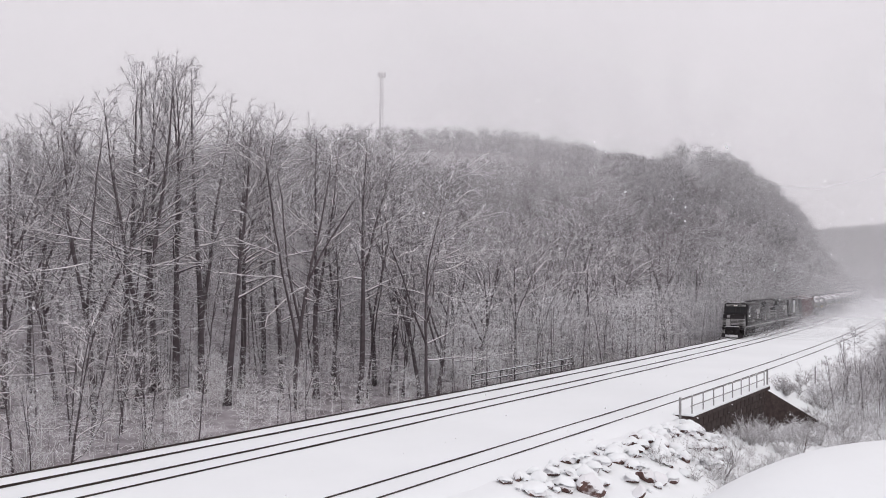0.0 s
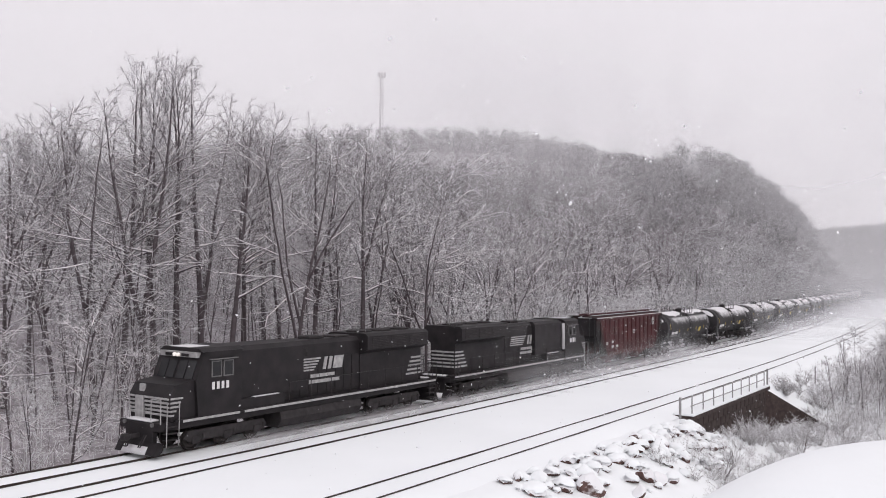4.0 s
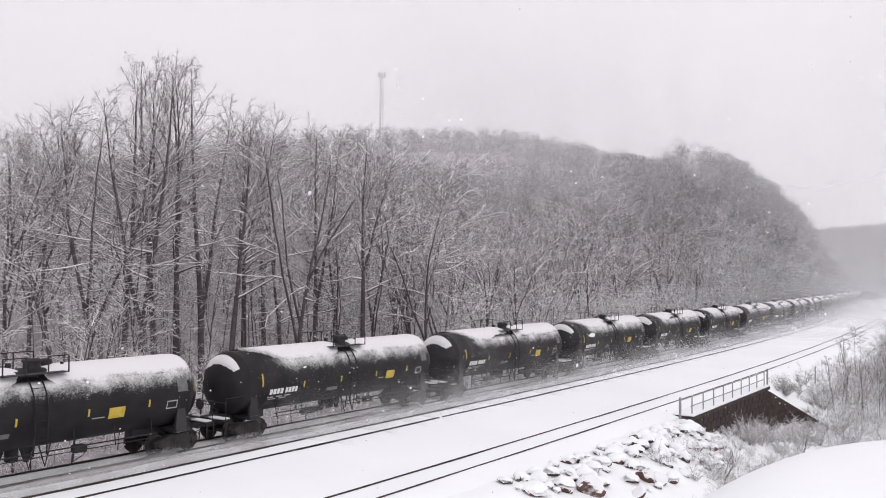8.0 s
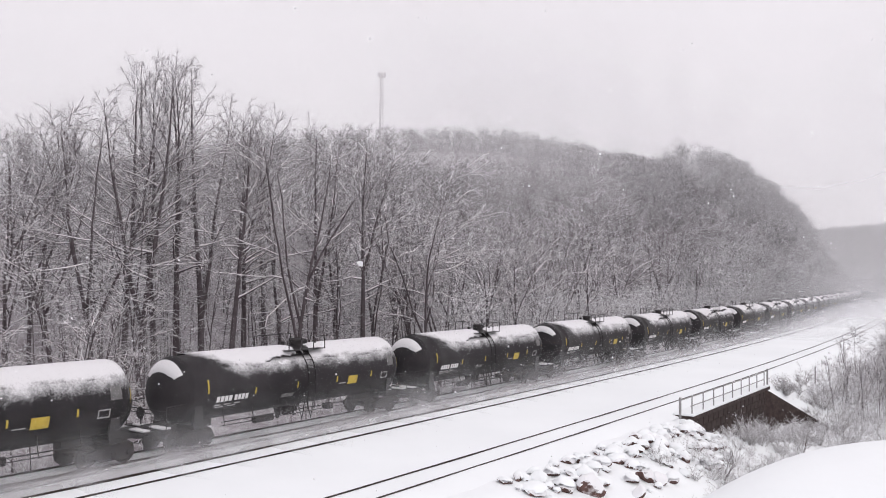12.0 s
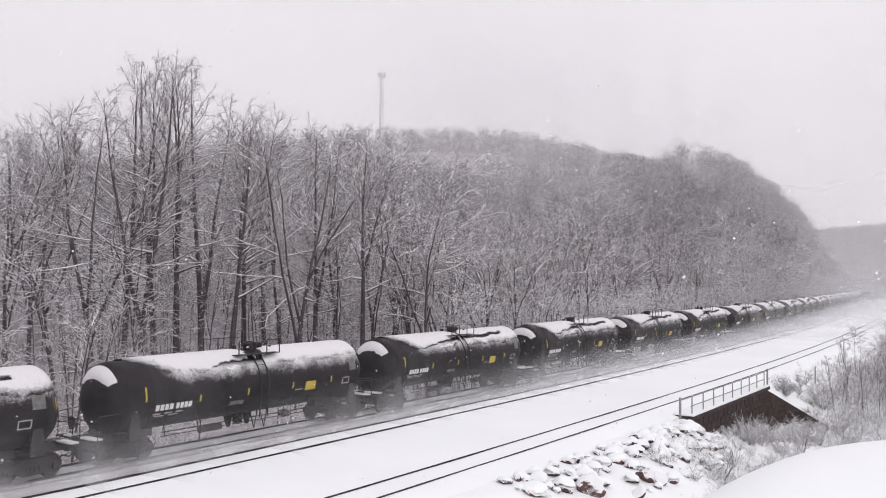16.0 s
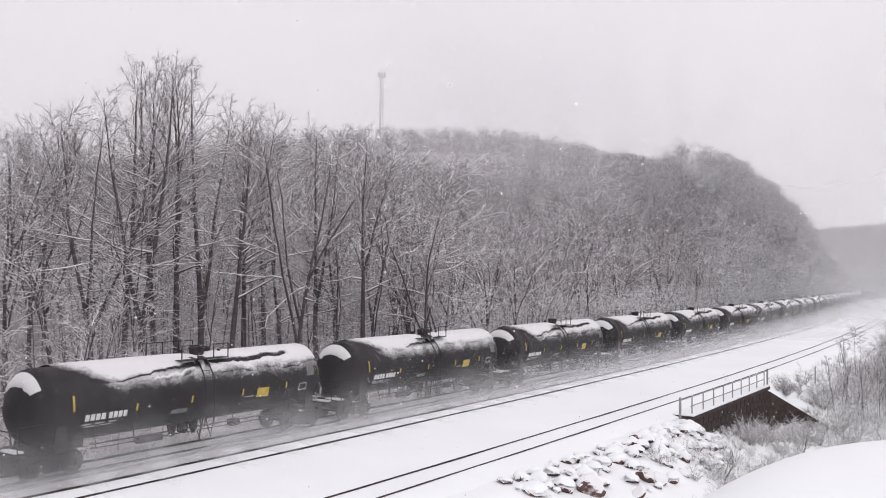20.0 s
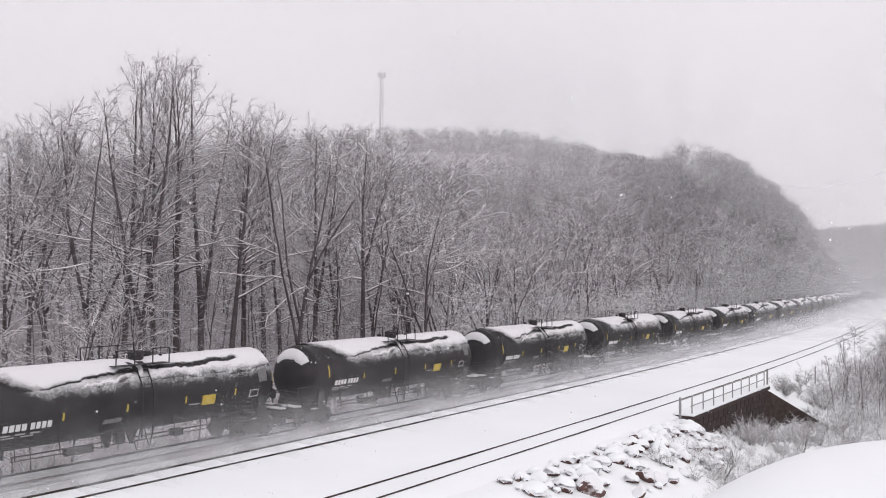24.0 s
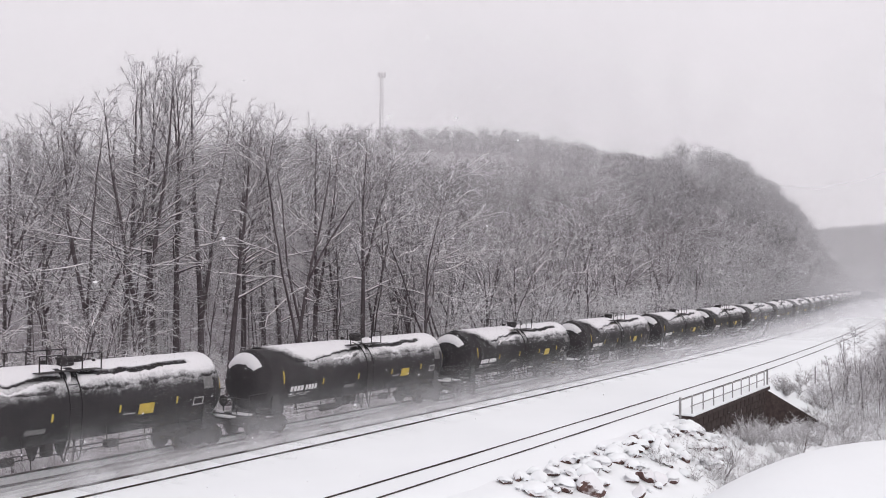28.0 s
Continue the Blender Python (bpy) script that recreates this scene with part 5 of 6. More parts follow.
g = np.random.default_rng(9)
hill_near, hill_bend = scatter_wood(g, 900, -60, 230, 14, 80), scatter_wood(g, 760, 140, 410, 7, 46)
slope = np.hypot(hill_near[:, 0], hill_near[:, 1]) > 132
hill_slope, hill_near = hill_near[slope], hill_near[~slope]
hill_far = scatter_wood(g, 3400, -40, 330, 60, 260)
hill_far = hill_far[hill_far[:, 1] < 400]
lone("hillside_wood", wood_mass("hillside_wood", hill_near, g.uniform(9, 15, len(hill_near)), 120, FAR_TWIG, 1, 0.03, bent=True), FAR_TWIG, "dense bare snow-dusted hardwoods on the slope", "trees", "stuff")
lone("slope_wood", wood_mass("slope_wood", hill_slope, g.uniform(8, 13, len(hill_slope)), 130, HILL_TWIG, 8, 0.06), HILL_TWIG, "hazy bare hardwoods covering the hillside", "trees", "stuff")
lone("bend_wood", wood_mass("bend_wood", hill_bend, g.uniform(13.5, 19.5, len(hill_bend)), 130, HILL_TWIG, 18, 0.075), HILL_TWIG, "bare hardwoods on the shoulder of the hill above the bend", "trees", "stuff")
lone("hilltop_wood", wood_mass("hilltop_wood", hill_far, g.uniform(7.5, 11.5, len(hill_far)), 64, HILL_TWIG, 2, 0.10), HILL_TWIG, "bare hardwoods over the hill, dim in the falling snow", "trees", "stuff")
edge = np.array([on_line(s, o) for s, o in zip(g.uniform(90, 370, 460), -g.uniform(6.5, 16, 460))])
edge[:, 2] = ground_height(edge[:, 0], edge[:, 1])
lone("lineside_wood", wood_mass("lineside_wood", edge, g.uniform(8, 15, len(edge)) + 4 * smooth(170, 260, np.hypot(edge[:, 0], edge[:, 1])), 130, FAR_TWIG, 3, 0.042, 0.03, True), FAR_TWIG, "bare snowy trees close beside the curving line", "trees", "stuff")
bank = np.array([on_line(s, o) for s, o in zip(g.uniform(12, 110, 300), -g.uniform(5.5, 15, 300))])
bank[:, 2] = ground_height(bank[:, 0], bank[:, 1])
lone("bank_thicket", wood_mass("bank_thicket", bank, g.uniform(4, 10, len(bank)), 200, TWIG, 13, 0.018, 0.02, True), TWIG, "snow-laden thicket of young trees along the far bank", "trees", "stuff")
under = scatter_wood(g, 1500, -44, 120, 3.2, 40)
lone("undergrowth", wood_mass("undergrowth", under, g.uniform(1.2, 4.2, len(under)), 60, BRUSH, 12, 0.014, 0.0, True), BRUSH, "tangle of snowy undergrowth beneath the trees", "undergrowth", "stuff")
right = np.array([on_line(s, o) for s, o in zip(np.concatenate([g.uniform(58, 330, 300), g.uniform(34, 95, 130)]), np.concatenate([g.uniform(17.5, 60, 300), g.uniform(18.5, 42, 130)]))])
right[:, 2] = ground_height(right[:, 0], right[:, 1])
right = right[(right[:, 0] > right[:, 1] * 0.43)]
lone("valley_wood", wood_mass("valley_wood", right, g.uniform(3, 8, len(right)), 200, FAR_TWIG, 4, 0.03, 0.03), FAR_TWIG, "thicket of bare snowy trees across the line", "trees", "stuff")
far_y = g.uniform(450, 1100, 2600)
far_p = np.stack([far_y * g.uniform(0.38, 0.60, 2600), far_y], 1)
far_p = np.concatenate([far_p, ground_height(far_p[:, 0], far_p[:, 1])[:, None]], 1)
lone("distant_wood", wood_mass("distant_wood", far_p, g.uniform(8, 13, len(far_p)), 36, HILL_TWIG, 6, 0.34), FAR_TWIG, "distant woods across the valley", "trees", "stuff")


bush = np.array([on_line(s, o) for s, o in zip(np.concatenate([g.uniform(-4, 34, 430), g.uniform(25, 80, 430)]), np.concatenate([g.uniform(16.4, 26, 430), g.uniform(17.6, 30, 430)]))])
bush[:, 2] = ground_height(bush[:, 0], bush[:, 1])
lone("bank_brush", wood_mass("bank_brush", bush, np.concatenate([g.uniform(0.5, 1.4, 430), g.uniform(1.2, 4.2, 430)]), 80, BRUSH, 17, 0.013, 0.0, True), BRUSH, "low tangle of snowy brush on the stream bank", "undergrowth", "stuff")


# ---- brush: arching stems with snow on them ----
def brush_kind(seed, stems, height, lean, name="shrub", label="bare brown shrub bowed under snow"):
    rg = random.Random(seed)
    sh = Shape()
    for _ in range(stems):      # stems and their twigs
        a, q = rg.uniform(0, 2 * math.pi), rg.uniform(0, 0.35)
        p = (math.cos(a) * q, math.sin(a) * q, -0.15)
        d = (math.cos(a) * lean * rg.uniform(0.4, 1.2), math.sin(a) * lean * rg.uniform(0.4, 1.2), 1)
        ln = height * rg.uniform(0.55, 1.15)
        pts, _ = bend_line(rg, p, d, ln, 6, -0.12 * lean, 0.2)
        sh.tube(pts, [0.022 * (1 - 0.8 * i / 6) + 0.005 for i in range(7)], 3, False)
        for _ in range(4):
            k = rg.randint(1, 5)
            w = Vector(pts[k + 1]) - Vector(pts[k])
            tp, _ = bend_line(rg, pts[k], side_dir(rg, w, rg.uniform(0.4, 1.0)), ln * rg.uniform(0.2, 0.45), 3, -0.02, 0.28)
            sh.tube(tp, [0.012, 0.010, 0.008, 0.004], 3, False)
            for _ in range(2):
                w2 = Vector(tp[2]) - Vector(tp[1])
                up, _ = bend_line(rg, tp[1], side_dir(rg, w2, rg.uniform(0.5, 1.1)), ln * 0.12, 2, 0.0, 0.2)
                sh.tube(up, [0.008, 0.006, 0.003], 3, False)
    return lone(name, sh, BRUSH, label, "shrub", group="shrubs", soft=True)


SHRUBS = [brush_kind(50 + i, 22, 1.5, 0.7) for i in range(3)] + [brush_kind(60 + i, 18, 2.4, 0.45) for i in range(2)]


def shrub_at(k, s, o, scale):
    x, y, _ = on_line(s, o)
    c = copy_thing(SHRUBS[k], pose(x, y, gz(x, y), 0, 0, rng.uniform(0, 360)))
    c.scale = (scale, scale, scale * rng.uniform(0.85, 1.15))


for i in range(94):                      # bank of the stream below the bridge
    s = rng.uniform(-8, 34)
    shrub_at(i % 5, s, rng.uniform(17.0 if s < 4 or s > 25 else 16.8, 27), rng.uniform(0.45, 1.0))
for i in range(16):                       # beside the wing wall
    shrub_at(i % 5, rng.uniform(24, 34), rng.uniform(15.4, 18.5), rng.uniform(0.35, 0.75))
for i in range(16):                       # on the broken end of the wing wall
    shrub_at(i % 5, rng.uniform(22.6, 27.5), rng.uniform(15.0, 18.6), rng.uniform(0.3, 0.6))
for i in range(54):                       # against the headwall
    shrub_at(i % 5, rng.uniform(5, 25), rng.uniform(16.6, 20.0), rng.uniform(0.4, 0.7))
for i in range(44):                       # on the slope below the rocks
    shrub_at(i % 5, rng.uniform(-11, 4), rng.uniform(18.3, 25), rng.uniform(0.35, 0.7))
for i in range(72):                       # thicket farther along
    shrub_at(3 + i % 2, rng.uniform(30, 80), rng.uniform(17.5, 32), rng.uniform(0.9, 1.9))
for i in range(44):                       # below the far side of the line
    s = rng.uniform(-38, 75)
    if not 1 < s < 24:
        shrub_at(i % 5, s, -rng.uniform(4.2, 10), rng.uniform(0.6, 1.15))
for ob in SHRUBS:
    for c in ob.children_recursive:
        bpy.data.objects.remove(c)
    bpy.data.objects.remove(ob)

# ---- bridge over the stream ----
def bridge():
    """Stone headwall with coping, and a pipe railing on its edge."""
    def run(o_in, o_out, z0a, z1a, s0, s1, z0b=None, z1b=None):
        a0, a1 = (z0a, z1a), (z0b if z0b is not None else z0a, z1b if z1b is not None else z1a)
        v = [on_line(s0, o_in, a0[0]), on_line(s0, o_out, a0[0]), on_line(s0, o_out, a0[1]), on_line(s0, o_in, a0[1]),
             on_line(s1, o_in, a1[0]), on_line(s1, o_out, a1[0]), on_line(s1, o_out, a1[1]), on_line(s1, o_in, a1[1])]
        return v, [[0, 1, 2, 3], [7, 6, 5, 4], [0, 4, 5, 1], [1, 5, 6, 2], [2, 6, 7, 3], [3, 7, 4, 0]]
    br = thing("bridge", "dark stone bridge headwall under the line with a pipe railing", "bridge", kind="structure")
    core = Shape().add(*run(14.2, 15.1, -5.5, -0.62, 4.4, 22.2))
    part("headwall", core, STONE, br)
    part("coping", Shape().add(*run(14.0, 15.35, -0.60, -0.36, 4.2, 22.4)), STONE, br)
    part("coping_snow", Shape().add(*run(14.05, 15.33, -0.357, -0.25, 4.2, 22.4)), SNOW, br, "snow on the coping")
    wv = []
    for s, o, z in ((21.5, 15.1, -0.42), (25.6, 18.5, -3.3)):
        wv += [on_line(s, o, -6), on_line(s + 0.7, o - 0.55, -6), on_line(s + 0.7, o - 0.55, z), on_line(s, o, z)]
    part("wing_wall", Shape().add(wv, [[0, 1, 2, 3], [7, 6, 5, 4], [0, 4, 5, 1], [1, 5, 6, 2], [2, 6, 7, 3], [3, 7, 4, 0]]), STONE, br)
    # courses of squared stones on the face
    rg = random.Random(3)
    made = []
    for i in range(6):
        sh = Shape().box(-0.5, 0.5, -0.06, 0.06, -0.24, 0.24, 0.03)
        sh.v = [(x + rg.uniform(-0.02, 0.02), y + rg.uniform(-0.02, 0.02), z + rg.uniform(-0.015, 0.015)) for x, y, z in sh.v]
        made.append(sh.mesh("stone", STONE))
    for row in range(7):
        z = -0.9 - row * 0.5
        s = 4.9 + (row % 2) * 0.5
        while s < 22.0:
            x, y, zz = on_line(s, 15.14, z)
            b = new("stone", made[rg.randrange(6)])
            b.parent = br
            b.matrix_basis = pose(x, y, zz, 0, 0, math.degrees(head_at(s)))
            s += 1.03
    # railing: end posts of flat plate, pipe posts, two rails
    for s in (2.5, 22.6):
        x, y, z = on_line(s, 15.1, -0.3)
        p = Shape().box(-0.09, 0.09, -0.05, 0.05, 0, 1.25, 0.01)
        q = part("end_post", p, GALV, br)
        q.matrix_basis = pose(x, y, z, 0, 0, math.degrees(head_at(s)))
    n = 9
    for i in range(n):
        s = 4.6 + i * (21.6 - 4.6) / (n - 1)
        p = Shape().tube([on_line(s, 15.1, -0.3), on_line(s, 15.1, 0.8)], 0.04, 8)
        part("post", p, GALV, br)
        part("post_snow", Shape().tube([on_line(s, 15.1, 0.84), on_line(s, 15.1, 0.92)], [0.06, 0.02], 6), SNOW, br, "snow cap", soft=True)
    for z in (0.78, 0.22):
        part("rail_pipe", Shape().tube([on_line(s, 15.1, z) for s in np.linspace(2.5 if z > 0.5 else 4.4, 22.6 if z > 0.5 else 21.7, 8)], 0.034, 8), GALV, br)
    return br


bridge()

# pipe guard on the far side of the bridge
fence = thing("guard_rail", "snow-topped pipe guard rail beside the far track", "railing", kind="structure")
for i in range(9):
    s = 8.6 + i * 2.2
    part("post", Shape().tube([on_line(s, -3.1, -1.6), on_line(s, -3.1, 0.42)], 0.035, 6), GRIME, fence)
for z in (-0.1, 0.42):
    part("rail_pipe", Shape().tube([on_line(s, -3.1, z) for s in np.linspace(8.6, 26.2, 9)], 0.035, 6), GRIME, fence)
    part("rail_snow", Shape().tube([on_line(s, -3.1, z + 0.05) for s in np.linspace(8.6, 26.2, 9)], 0.026, 5), SNOW, fence, "snow on the pipe", soft=True)
st = thing("stake", "thin dark stake in the snow", "post")
part("stake", Shape().tube([on_line(31, 17.0, -0.9), on_line(31, 17.0, 0.55)], 0.045, 6), BARK, st)

# ---- snow-capped sandstone rocks on the bank ----
def rock(seed, size, flat=0.7):
    rg = random.Random(seed)
    bm = bmesh.new()
    bmesh.ops.create_icosphere(bm, subdivisions=3, radius=1)
    cuts = [(Vector((rg.gauss(0, 1), rg.gauss(0, 1), rg.gauss(0, 0.6))).normalized(), rg.uniform(0.5, 0.8)) for _ in range(9)]
    for v in bm.verts:
        for n_, d in cuts:
            e = v.co.dot(n_) - d
            if e > 0:
                v.co -= n_ * e
        v.co *= 1 + 0.05 * noise.noise(v.co * 2.5 + Vector((seed, 0, 0)))
        v.co = Vector((v.co.x * size * 1.25, v.co.y * size, v.co.z * size * flat))
    me = bpy.data.meshes.new("stone")
    bm.to_mesh(me)
    bm.free()
    me.materials.append(ROCK)
    cap = bmesh.new()
    bmesh.ops.create_icosphere(cap, subdivisions=3, radius=1)
    for v in cap.verts:
        k = 0.98 + 0.10 * noise.noise(v.co * 1.6 + Vector((seed, 3, 0)))
        v.co = Vector((v.co.x * size * 1.2 * k, v.co.y * size * 0.98 * k, v.co.z * size * (flat + 0.16) * k))
    bmesh.ops.delete(cap, geom=[v for v in cap.verts if v.co.z < size * flat * (0.04 + 0.5 * noise.noise(v.co * 1.9 + Vector((0, seed, 0))))], context='VERTS')
    cme = bpy.data.meshes.new("snow_cap")
    cap.to_mesh(cme)
    cap.free()
    cme.materials.append(SNOW)
    cme.shade_smooth()
    return me, cme


ROCKS = [rock(70 + i, 1.0, 0.55 + 0.12 * (i % 4)) for i in range(7)]


def rock_at(k, s, o, size, turn, tilt=0, sink=0.25, snow=True):
    x, y, _ = on_line(s, o)
    ob = thing("rock", "reddish sandstone rock capped with snow", "rock", "rocks on the bank", at=pose(x, y, gz(x, y) + size * (0.4 - sink), tilt, tilt * 0.5, turn))
    ob.scale = (size, size, size)
    part("stone", ROCKS[k][0], ROCK, ob)
    if snow:
        part("snow_cap", ROCKS[k][1], SNOW, ob)


rock_at(3, -13.5, 17.0, 0.6, 20, 10, -0.1, False)
rock_at(1, -11.1, 18.0, 0.4, 80, -30, 0.0, False)
rock_at(2, -9.1, 17.6, 0.45, 10, 25, 0.0, False)
rock_at(3, -8.5, 18.0, 0.42, 50, -20, 0.0, False)
rock_at(4, -16.6, 15.9, 0.5, 0, 0, 0.2)
rock_at(5, -14.6, 16.2, 0.5, 70, 15, 0.2)
rock_at(6, -4.1, 15.0, 0.36, 30, 20, 0.0, False)
rock_at(1, -3.2, 15.1, 0.33, 60, -20, 0.05)
rock_at(2, -6.3, 16.0, 0.4, 90, 15, 0.0)
for i in range(200):
    s = rng.uniform(-17, 4.0)
    o = 14.5 + abs(rng.gauss(0, 1.7)) + 0.03 * (s + 16)
    if o < 20:
        rock_at(i % 7, s, o, rng.choice((0.14, 0.18, 0.22, 0.27, 0.33, 0.4)), rng.uniform(0, 360), rng.uniform(-25, 25), rng.uniform(0.0, 0.3))

# ---- snow bank beside the camera ----
mound = Shape()
NR, NT = 26, 72
for i in range(NR + 1):
    for j in range(NT):
        t, q = 2 * math.pi * j / NT, i / NR
        x, y = 6.8 + 5.8 * q * math.cos(t), 11.6 + 3.0 * q * math.sin(t)
        hgt = 5.88 - 3.5 * q ** 2.6
        mound.v.append((x, y, hgt + 0.02 * math.sin(x * 2.1) * math.cos(y * 1.7)))
for i in range(NR):
    for j in range(NT):
        a, b = i * NT + j, i * NT + (j + 1) % NT
        mound.f.append([a, b, b + NT, a + NT])
lone("snow_bank", mound, SNOW, "smooth rounded snow bank in the foreground", "snow bank", "structure", soft=True)

# ---- radio mast on the hill ----
mast = thing("radio_mast", "pale lattice radio mast with antenna panels at its top", "mast")
mx, my = -19.3, 270.0
mz = gz(mx, my)
topz = 69.6
for k in range(3):
    a = 2 * math.pi * k / 3 + 0.4
    part("leg", Shape().tube([(mx + 0.85 * math.cos(a), my + 0.85 * math.sin(a), mz - 1), (mx + 0.5 * math.cos(a), my + 0.5 * math.sin(a), topz - 0.6)], 0.10, 6), TOWER_STEEL, mast)
zz, flip = mz, 1
br_ = Shape()
while zz < topz - 2.5:
    f = (zz - mz) / (topz - mz)
    r0, r1 = 0.85 - 0.35 * f, 0.85 - 0.35 * min(f + 0.04, 1)
    for k in range(3):
        a, b = 2 * math.pi * k / 3 + 0.4, 2 * math.pi * (k + 1) / 3 + 0.4
        br_.tube([(mx + r0 * math.cos(a), my + r0 * math.sin(a), zz), (mx + r1 * math.cos(b), my + r1 * math.sin(b), zz + 1.5)], 0.05, 4)
        br_.tube([(mx + r0 * math.cos(a), my + r0 * math.sin(a), zz), (mx + r0 * math.cos(b), my + r0 * math.sin(b), zz)], 0.05, 4)
    zz += 1.5
part("lattice", br_, TOWER_STEEL, mast)
for k in range(9):
    a = 2 * math.pi * k / 9
    cx, cy = mx + 1.15 * math.cos(a), my + 1.15 * math.sin(a)
    part("antenna_panel", Shape().box(cx - 0.14, cx + 0.14, cy - 0.14, cy + 0.14, topz - 1.2, topz + 0.3, 0.03), TOWER_STEEL, mast)
ringp = [(mx + 1.1 * math.cos(t * math.pi / 8), my + 1.1 * math.sin(t * math.pi / 8), topz - 0.5) for t in range(17)]
part("antenna_ring", Shape().tube(ringp, 0.08, 5, False), TOWER_STEEL, mast)

# ---- snow in the air ----
def flake_cloud(name, pts, sizes, mat, seed):
    """Small flat flakes turned every way."""
    g_ = np.random.default_rng(seed)
    n = len(pts)
    u = g_.normal(0, 1, (n, 3))
    u /= np.linalg.norm(u, axis=1, keepdims=True)
    w = np.cross(u, g_.normal(0, 1, (n, 3)))
    w /= np.linalg.norm(w, axis=1, keepdims=True)
    v = []
    for k in range(6):
        r = (sizes * 0.5 * g_.uniform(0.45, 1.0, n))[:, None]
        v.append(pts + r * (u * math.cos(k * math.pi / 3) + w * math.sin(k * math.pi / 3)))
    k = np.arange(n)[:, None] * 6
    return raw_mesh(name, np.stack(v, 1).reshape(-1, 3), k + np.array([[0, 1, 2, 3, 4, 5]]), mat)


g = np.random.default_rng(21)
FALL = []
for i, (wx, wy, wz) in enumerate(((-1.6, 0.3, -1.3), (-2.2, -0.2, -1.6), (-1.1, 0.5, -1.1))):
    n = 4400
    y = 6.5 + 58 * g.random(n) ** 0.8
    x = (g.random(n) * 2 - 1) * (0.62 * y + 3) + g.random(n) * 56 * abs(wx) / 2
    z = 2 + g.random(n) * (20 + 28 * abs(wz))
    size = 0.035 + 0.055 * g.random(n) ** 1.6
    me = flake_cloud("falling_snow", np.stack([x, y, z], 1), size, FLAKE, 30 + i)
    FALL.append((tagged(new("falling_snow", me), "scattered falling snowflakes", "snow", kind="stuff"), (wx, wy, wz)))

# powder blown up along the cars: wavy curtains of mist, each travelling with its car
def mist_curtain(seed, length, height, y0, wave):
    sh = Shape()
    NX, NZ = 40, 6
    for i in range(NX + 1):
        for j in range(NZ + 1):
            x, z = length * (i / NX - 0.5), height * j / NZ
            y = y0 - 0.25 * z + wave * math.sin(x * 0.7 + seed + z) * math.cos(x * 0.23 + seed * 2)
            sh.v.append((x, y, z - 0.09))
    for i in range(NX):
        for j in range(NZ):
            a = i * (NZ + 1) + j
            sh.f.append([a, a + 1, a + NZ + 2, a + NZ + 1])
    return sh


def puff_thing(seed):
    ob = thing("blowing_snow", "powder snow whirled up beside the wheels", "snow", "powder along the train", "stuff")
    part("powder_curtain", mist_curtain(seed, 20.6, 3.0, -1.9, 0.12), MIST, ob, soft=True)
    sh = Shape()
    for k in range(6):
        x = -7.6 + 3.03 * k + 0.5 * math.sin(seed + 2.3 * k)
        v = [(x + 0.3 * math.sin(seed + k + i), -1.2 - 5.8 * i / 5, 4.0 * j / 3 - 0.09) for i in range(6) for j in range(4)]
        sh.add(v, [[i * 4 + j, i * 4 + j + 1, i * 4 + j + 5, i * 4 + j + 4] for i in range(5) for j in range(3)])
    part("powder_curtain", sh, CROSS_MIST, ob, soft=True)
    # tall thin sheet that puts the powder's haze over the car side
    part("powder_curtain", mist_curtain(seed + 31, 24.6, 6.0, -2.0, 0.1), FINE_MIST, ob, soft=True)
    return ob


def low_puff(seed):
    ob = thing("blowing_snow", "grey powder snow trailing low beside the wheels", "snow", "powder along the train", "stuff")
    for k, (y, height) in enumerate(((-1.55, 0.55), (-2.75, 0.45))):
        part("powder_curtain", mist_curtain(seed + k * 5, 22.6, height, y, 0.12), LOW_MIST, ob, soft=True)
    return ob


PUFFS = [puff_thing(80 + 3 * i) for i in range(3)]
LOW_PUFFS = [low_puff(60 + 4 * i) for i in range(3)]
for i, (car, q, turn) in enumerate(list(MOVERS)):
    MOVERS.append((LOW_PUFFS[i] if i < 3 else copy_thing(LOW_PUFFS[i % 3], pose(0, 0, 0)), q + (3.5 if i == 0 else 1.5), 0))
    if i > 16:      # the later cars raise more of it
        MOVERS.append((copy_thing(PUFFS[i % 3], pose(0, 0, 0)), q - 5.5, 0))
    if i > 4 or i in (1, 2):
        MOVERS.append((PUFFS[i % 3] if 4 < i < 8 else copy_thing(PUFFS[i % 3], pose(0, 0, 0)), q + 3.0, 0))

# haze and powder over the bend, put in as translucent sheets across the line
for k, s in enumerate((74, 112, 150, 182, 220)):
    x, y, z = on_line(s, 16)
    ob = tagged(new("powder_haze_sheet", mist_curtain(7 + k, 96.0, 14.0 if s > 140 else 16.0, 0.0, 0.0).mesh("powder_haze_sheet", BEND_MIST if s > 140 else THIN_MIST, True)), "translucent sheet put in as haze and powder over the bend", "snow", "powder along the train", "stuff")
    ob.matrix_basis = pose(x, y, z - 0.3, 0, 0, math.degrees(head_at(s)) - 90 + 8 * (k % 2))

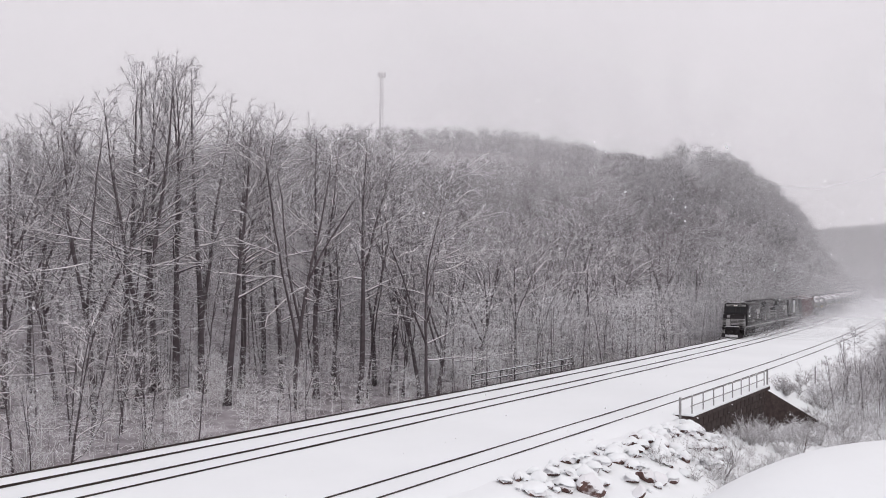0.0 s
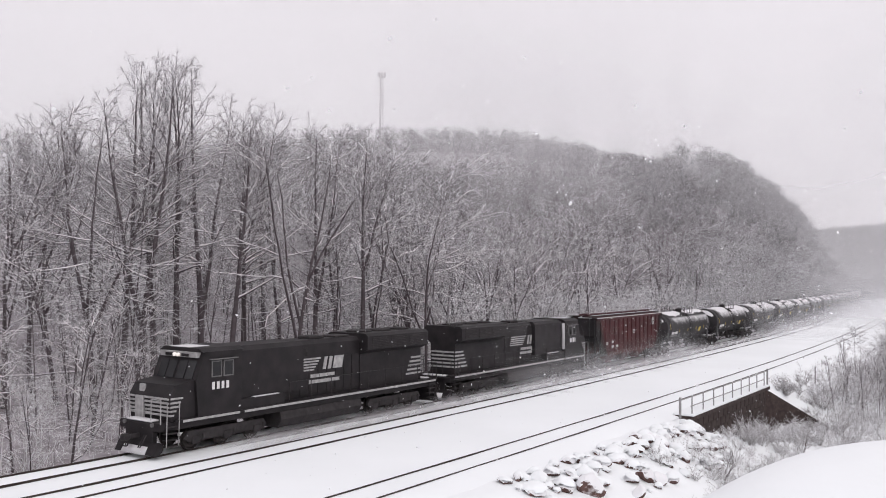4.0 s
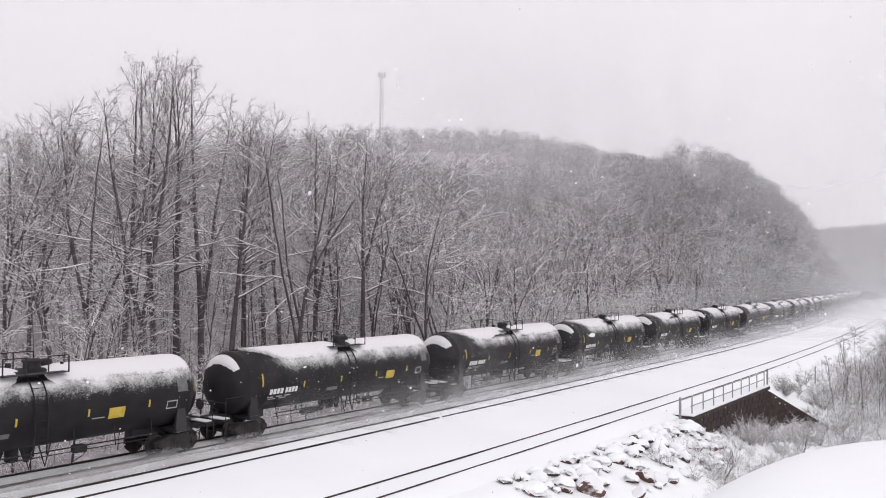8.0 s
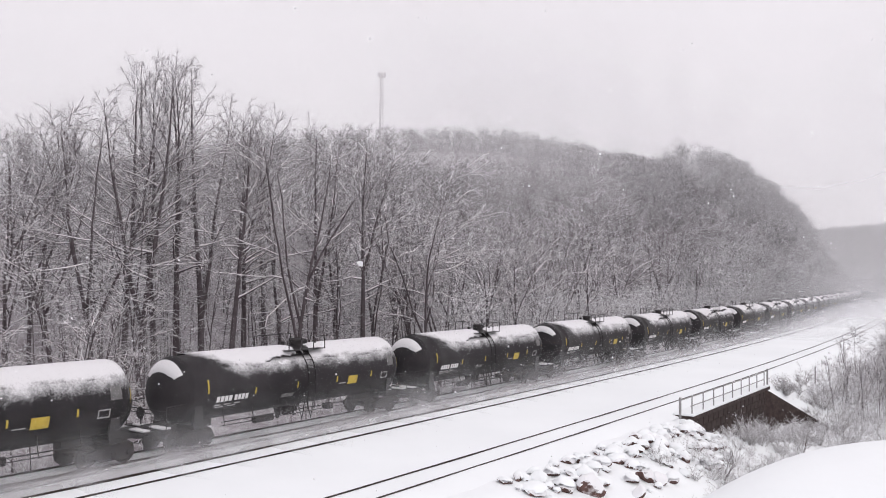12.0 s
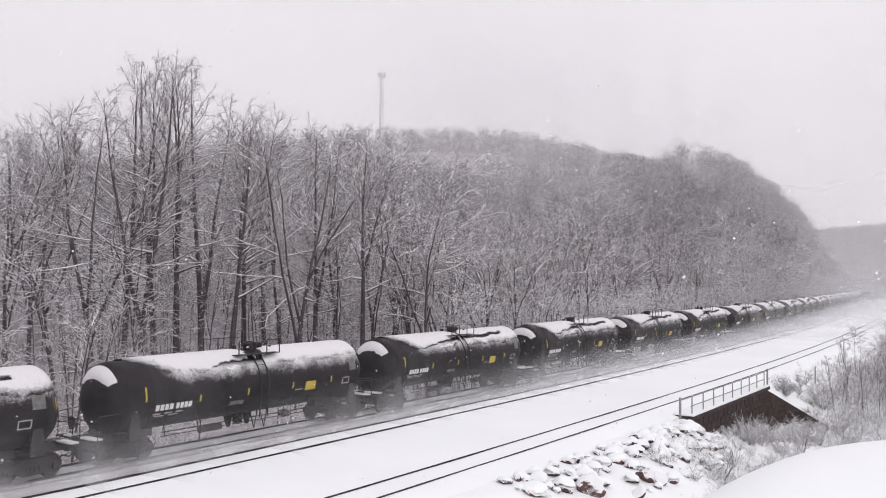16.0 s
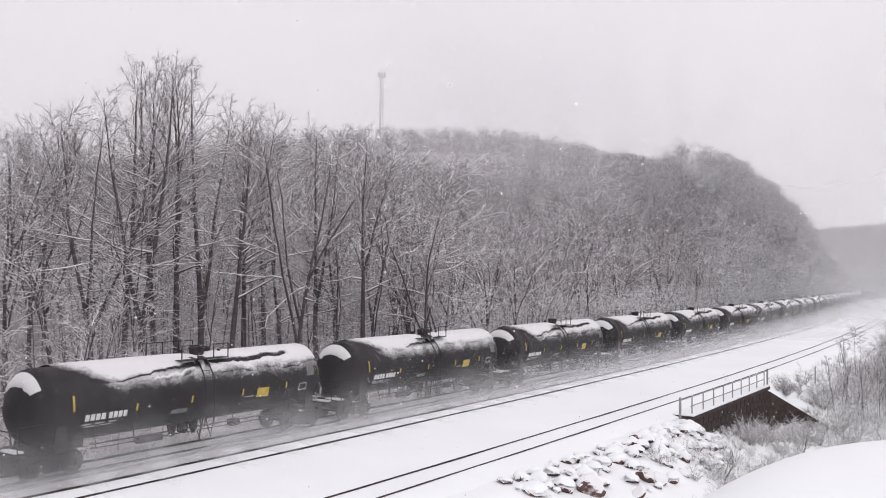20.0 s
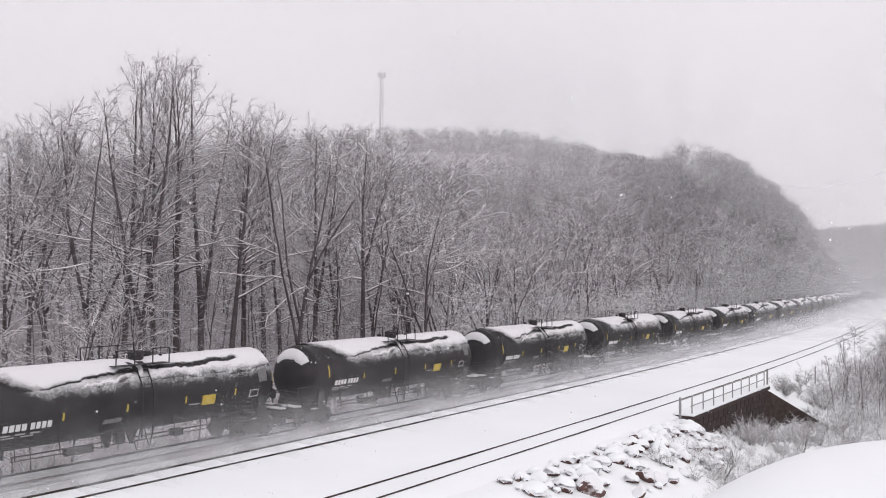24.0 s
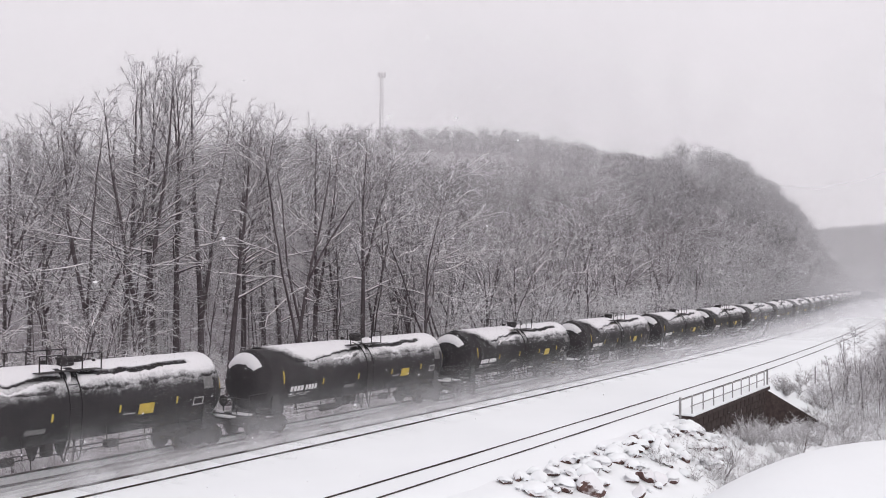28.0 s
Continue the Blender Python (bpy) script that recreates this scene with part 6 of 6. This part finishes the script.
# snowfall haze, thicker with distance, put in as sheets between the stands of trees
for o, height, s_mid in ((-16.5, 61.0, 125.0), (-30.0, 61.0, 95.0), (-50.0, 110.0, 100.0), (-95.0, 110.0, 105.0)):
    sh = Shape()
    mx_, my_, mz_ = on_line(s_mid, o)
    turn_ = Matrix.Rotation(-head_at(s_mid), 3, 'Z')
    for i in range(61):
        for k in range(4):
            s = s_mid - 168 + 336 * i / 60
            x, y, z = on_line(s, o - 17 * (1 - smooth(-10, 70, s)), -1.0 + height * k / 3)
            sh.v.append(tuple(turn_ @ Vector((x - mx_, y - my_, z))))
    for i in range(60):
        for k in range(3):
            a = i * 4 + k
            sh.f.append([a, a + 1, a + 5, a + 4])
    ob = lone("snow_veil", sh, HILL_HAZE if o < -40 else HAZE if o < -20 else NEAR_HAZE, "translucent sheet put in as snowfall haze before the hill", "snow", "stuff", soft=True)
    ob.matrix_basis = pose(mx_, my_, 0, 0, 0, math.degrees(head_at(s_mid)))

# and more haze sheets across the line, before the bend
for x, y, turn, mat in ((52.0, 118.0, -24, ACROSS_HAZE), (66.0, 168.0, -22, ACROSS_HAZE), (86.0, 222.0, -20, BEND_HAZE)):
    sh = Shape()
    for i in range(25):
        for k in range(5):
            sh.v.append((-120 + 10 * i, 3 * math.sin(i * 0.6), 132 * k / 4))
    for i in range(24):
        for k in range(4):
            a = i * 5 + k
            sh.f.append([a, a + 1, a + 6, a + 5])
    ob = lone("snow_veil", sh, mat, "translucent sheet put in as snowfall haze across the line", "snow", "stuff", soft=True)
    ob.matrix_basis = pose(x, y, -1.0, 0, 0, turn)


# haze over the far valley, put in as one large sheet
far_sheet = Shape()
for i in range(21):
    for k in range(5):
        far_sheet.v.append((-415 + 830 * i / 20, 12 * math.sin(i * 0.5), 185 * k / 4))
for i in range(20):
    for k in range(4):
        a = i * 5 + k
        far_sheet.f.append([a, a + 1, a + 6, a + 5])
ob = lone("snow_veil", far_sheet, FAR_HAZE, "dense sheet put in as snowfall haze across the far valley", "snow", "stuff", soft=True)
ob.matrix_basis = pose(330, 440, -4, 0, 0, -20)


def motions():
    """The train runs along the far track; the flakes drift down."""
    for ob, q, turn in MOVERS:
        rows = []
        for i in range(29):
            s = q - SPEED * i
            x, y, z = on_line(s)
            rows.append((float(i), pose(x, y, z, 0, 0, math.degrees(head_at(s)) + turn)))
        walk(ob, rows)
    for ob, w in FALL:
        walk(ob, [(t, pose(w[0] * t, w[1] * t, w[2] * t)) for t in (0.0, 14.0, 28.0)])


motions()
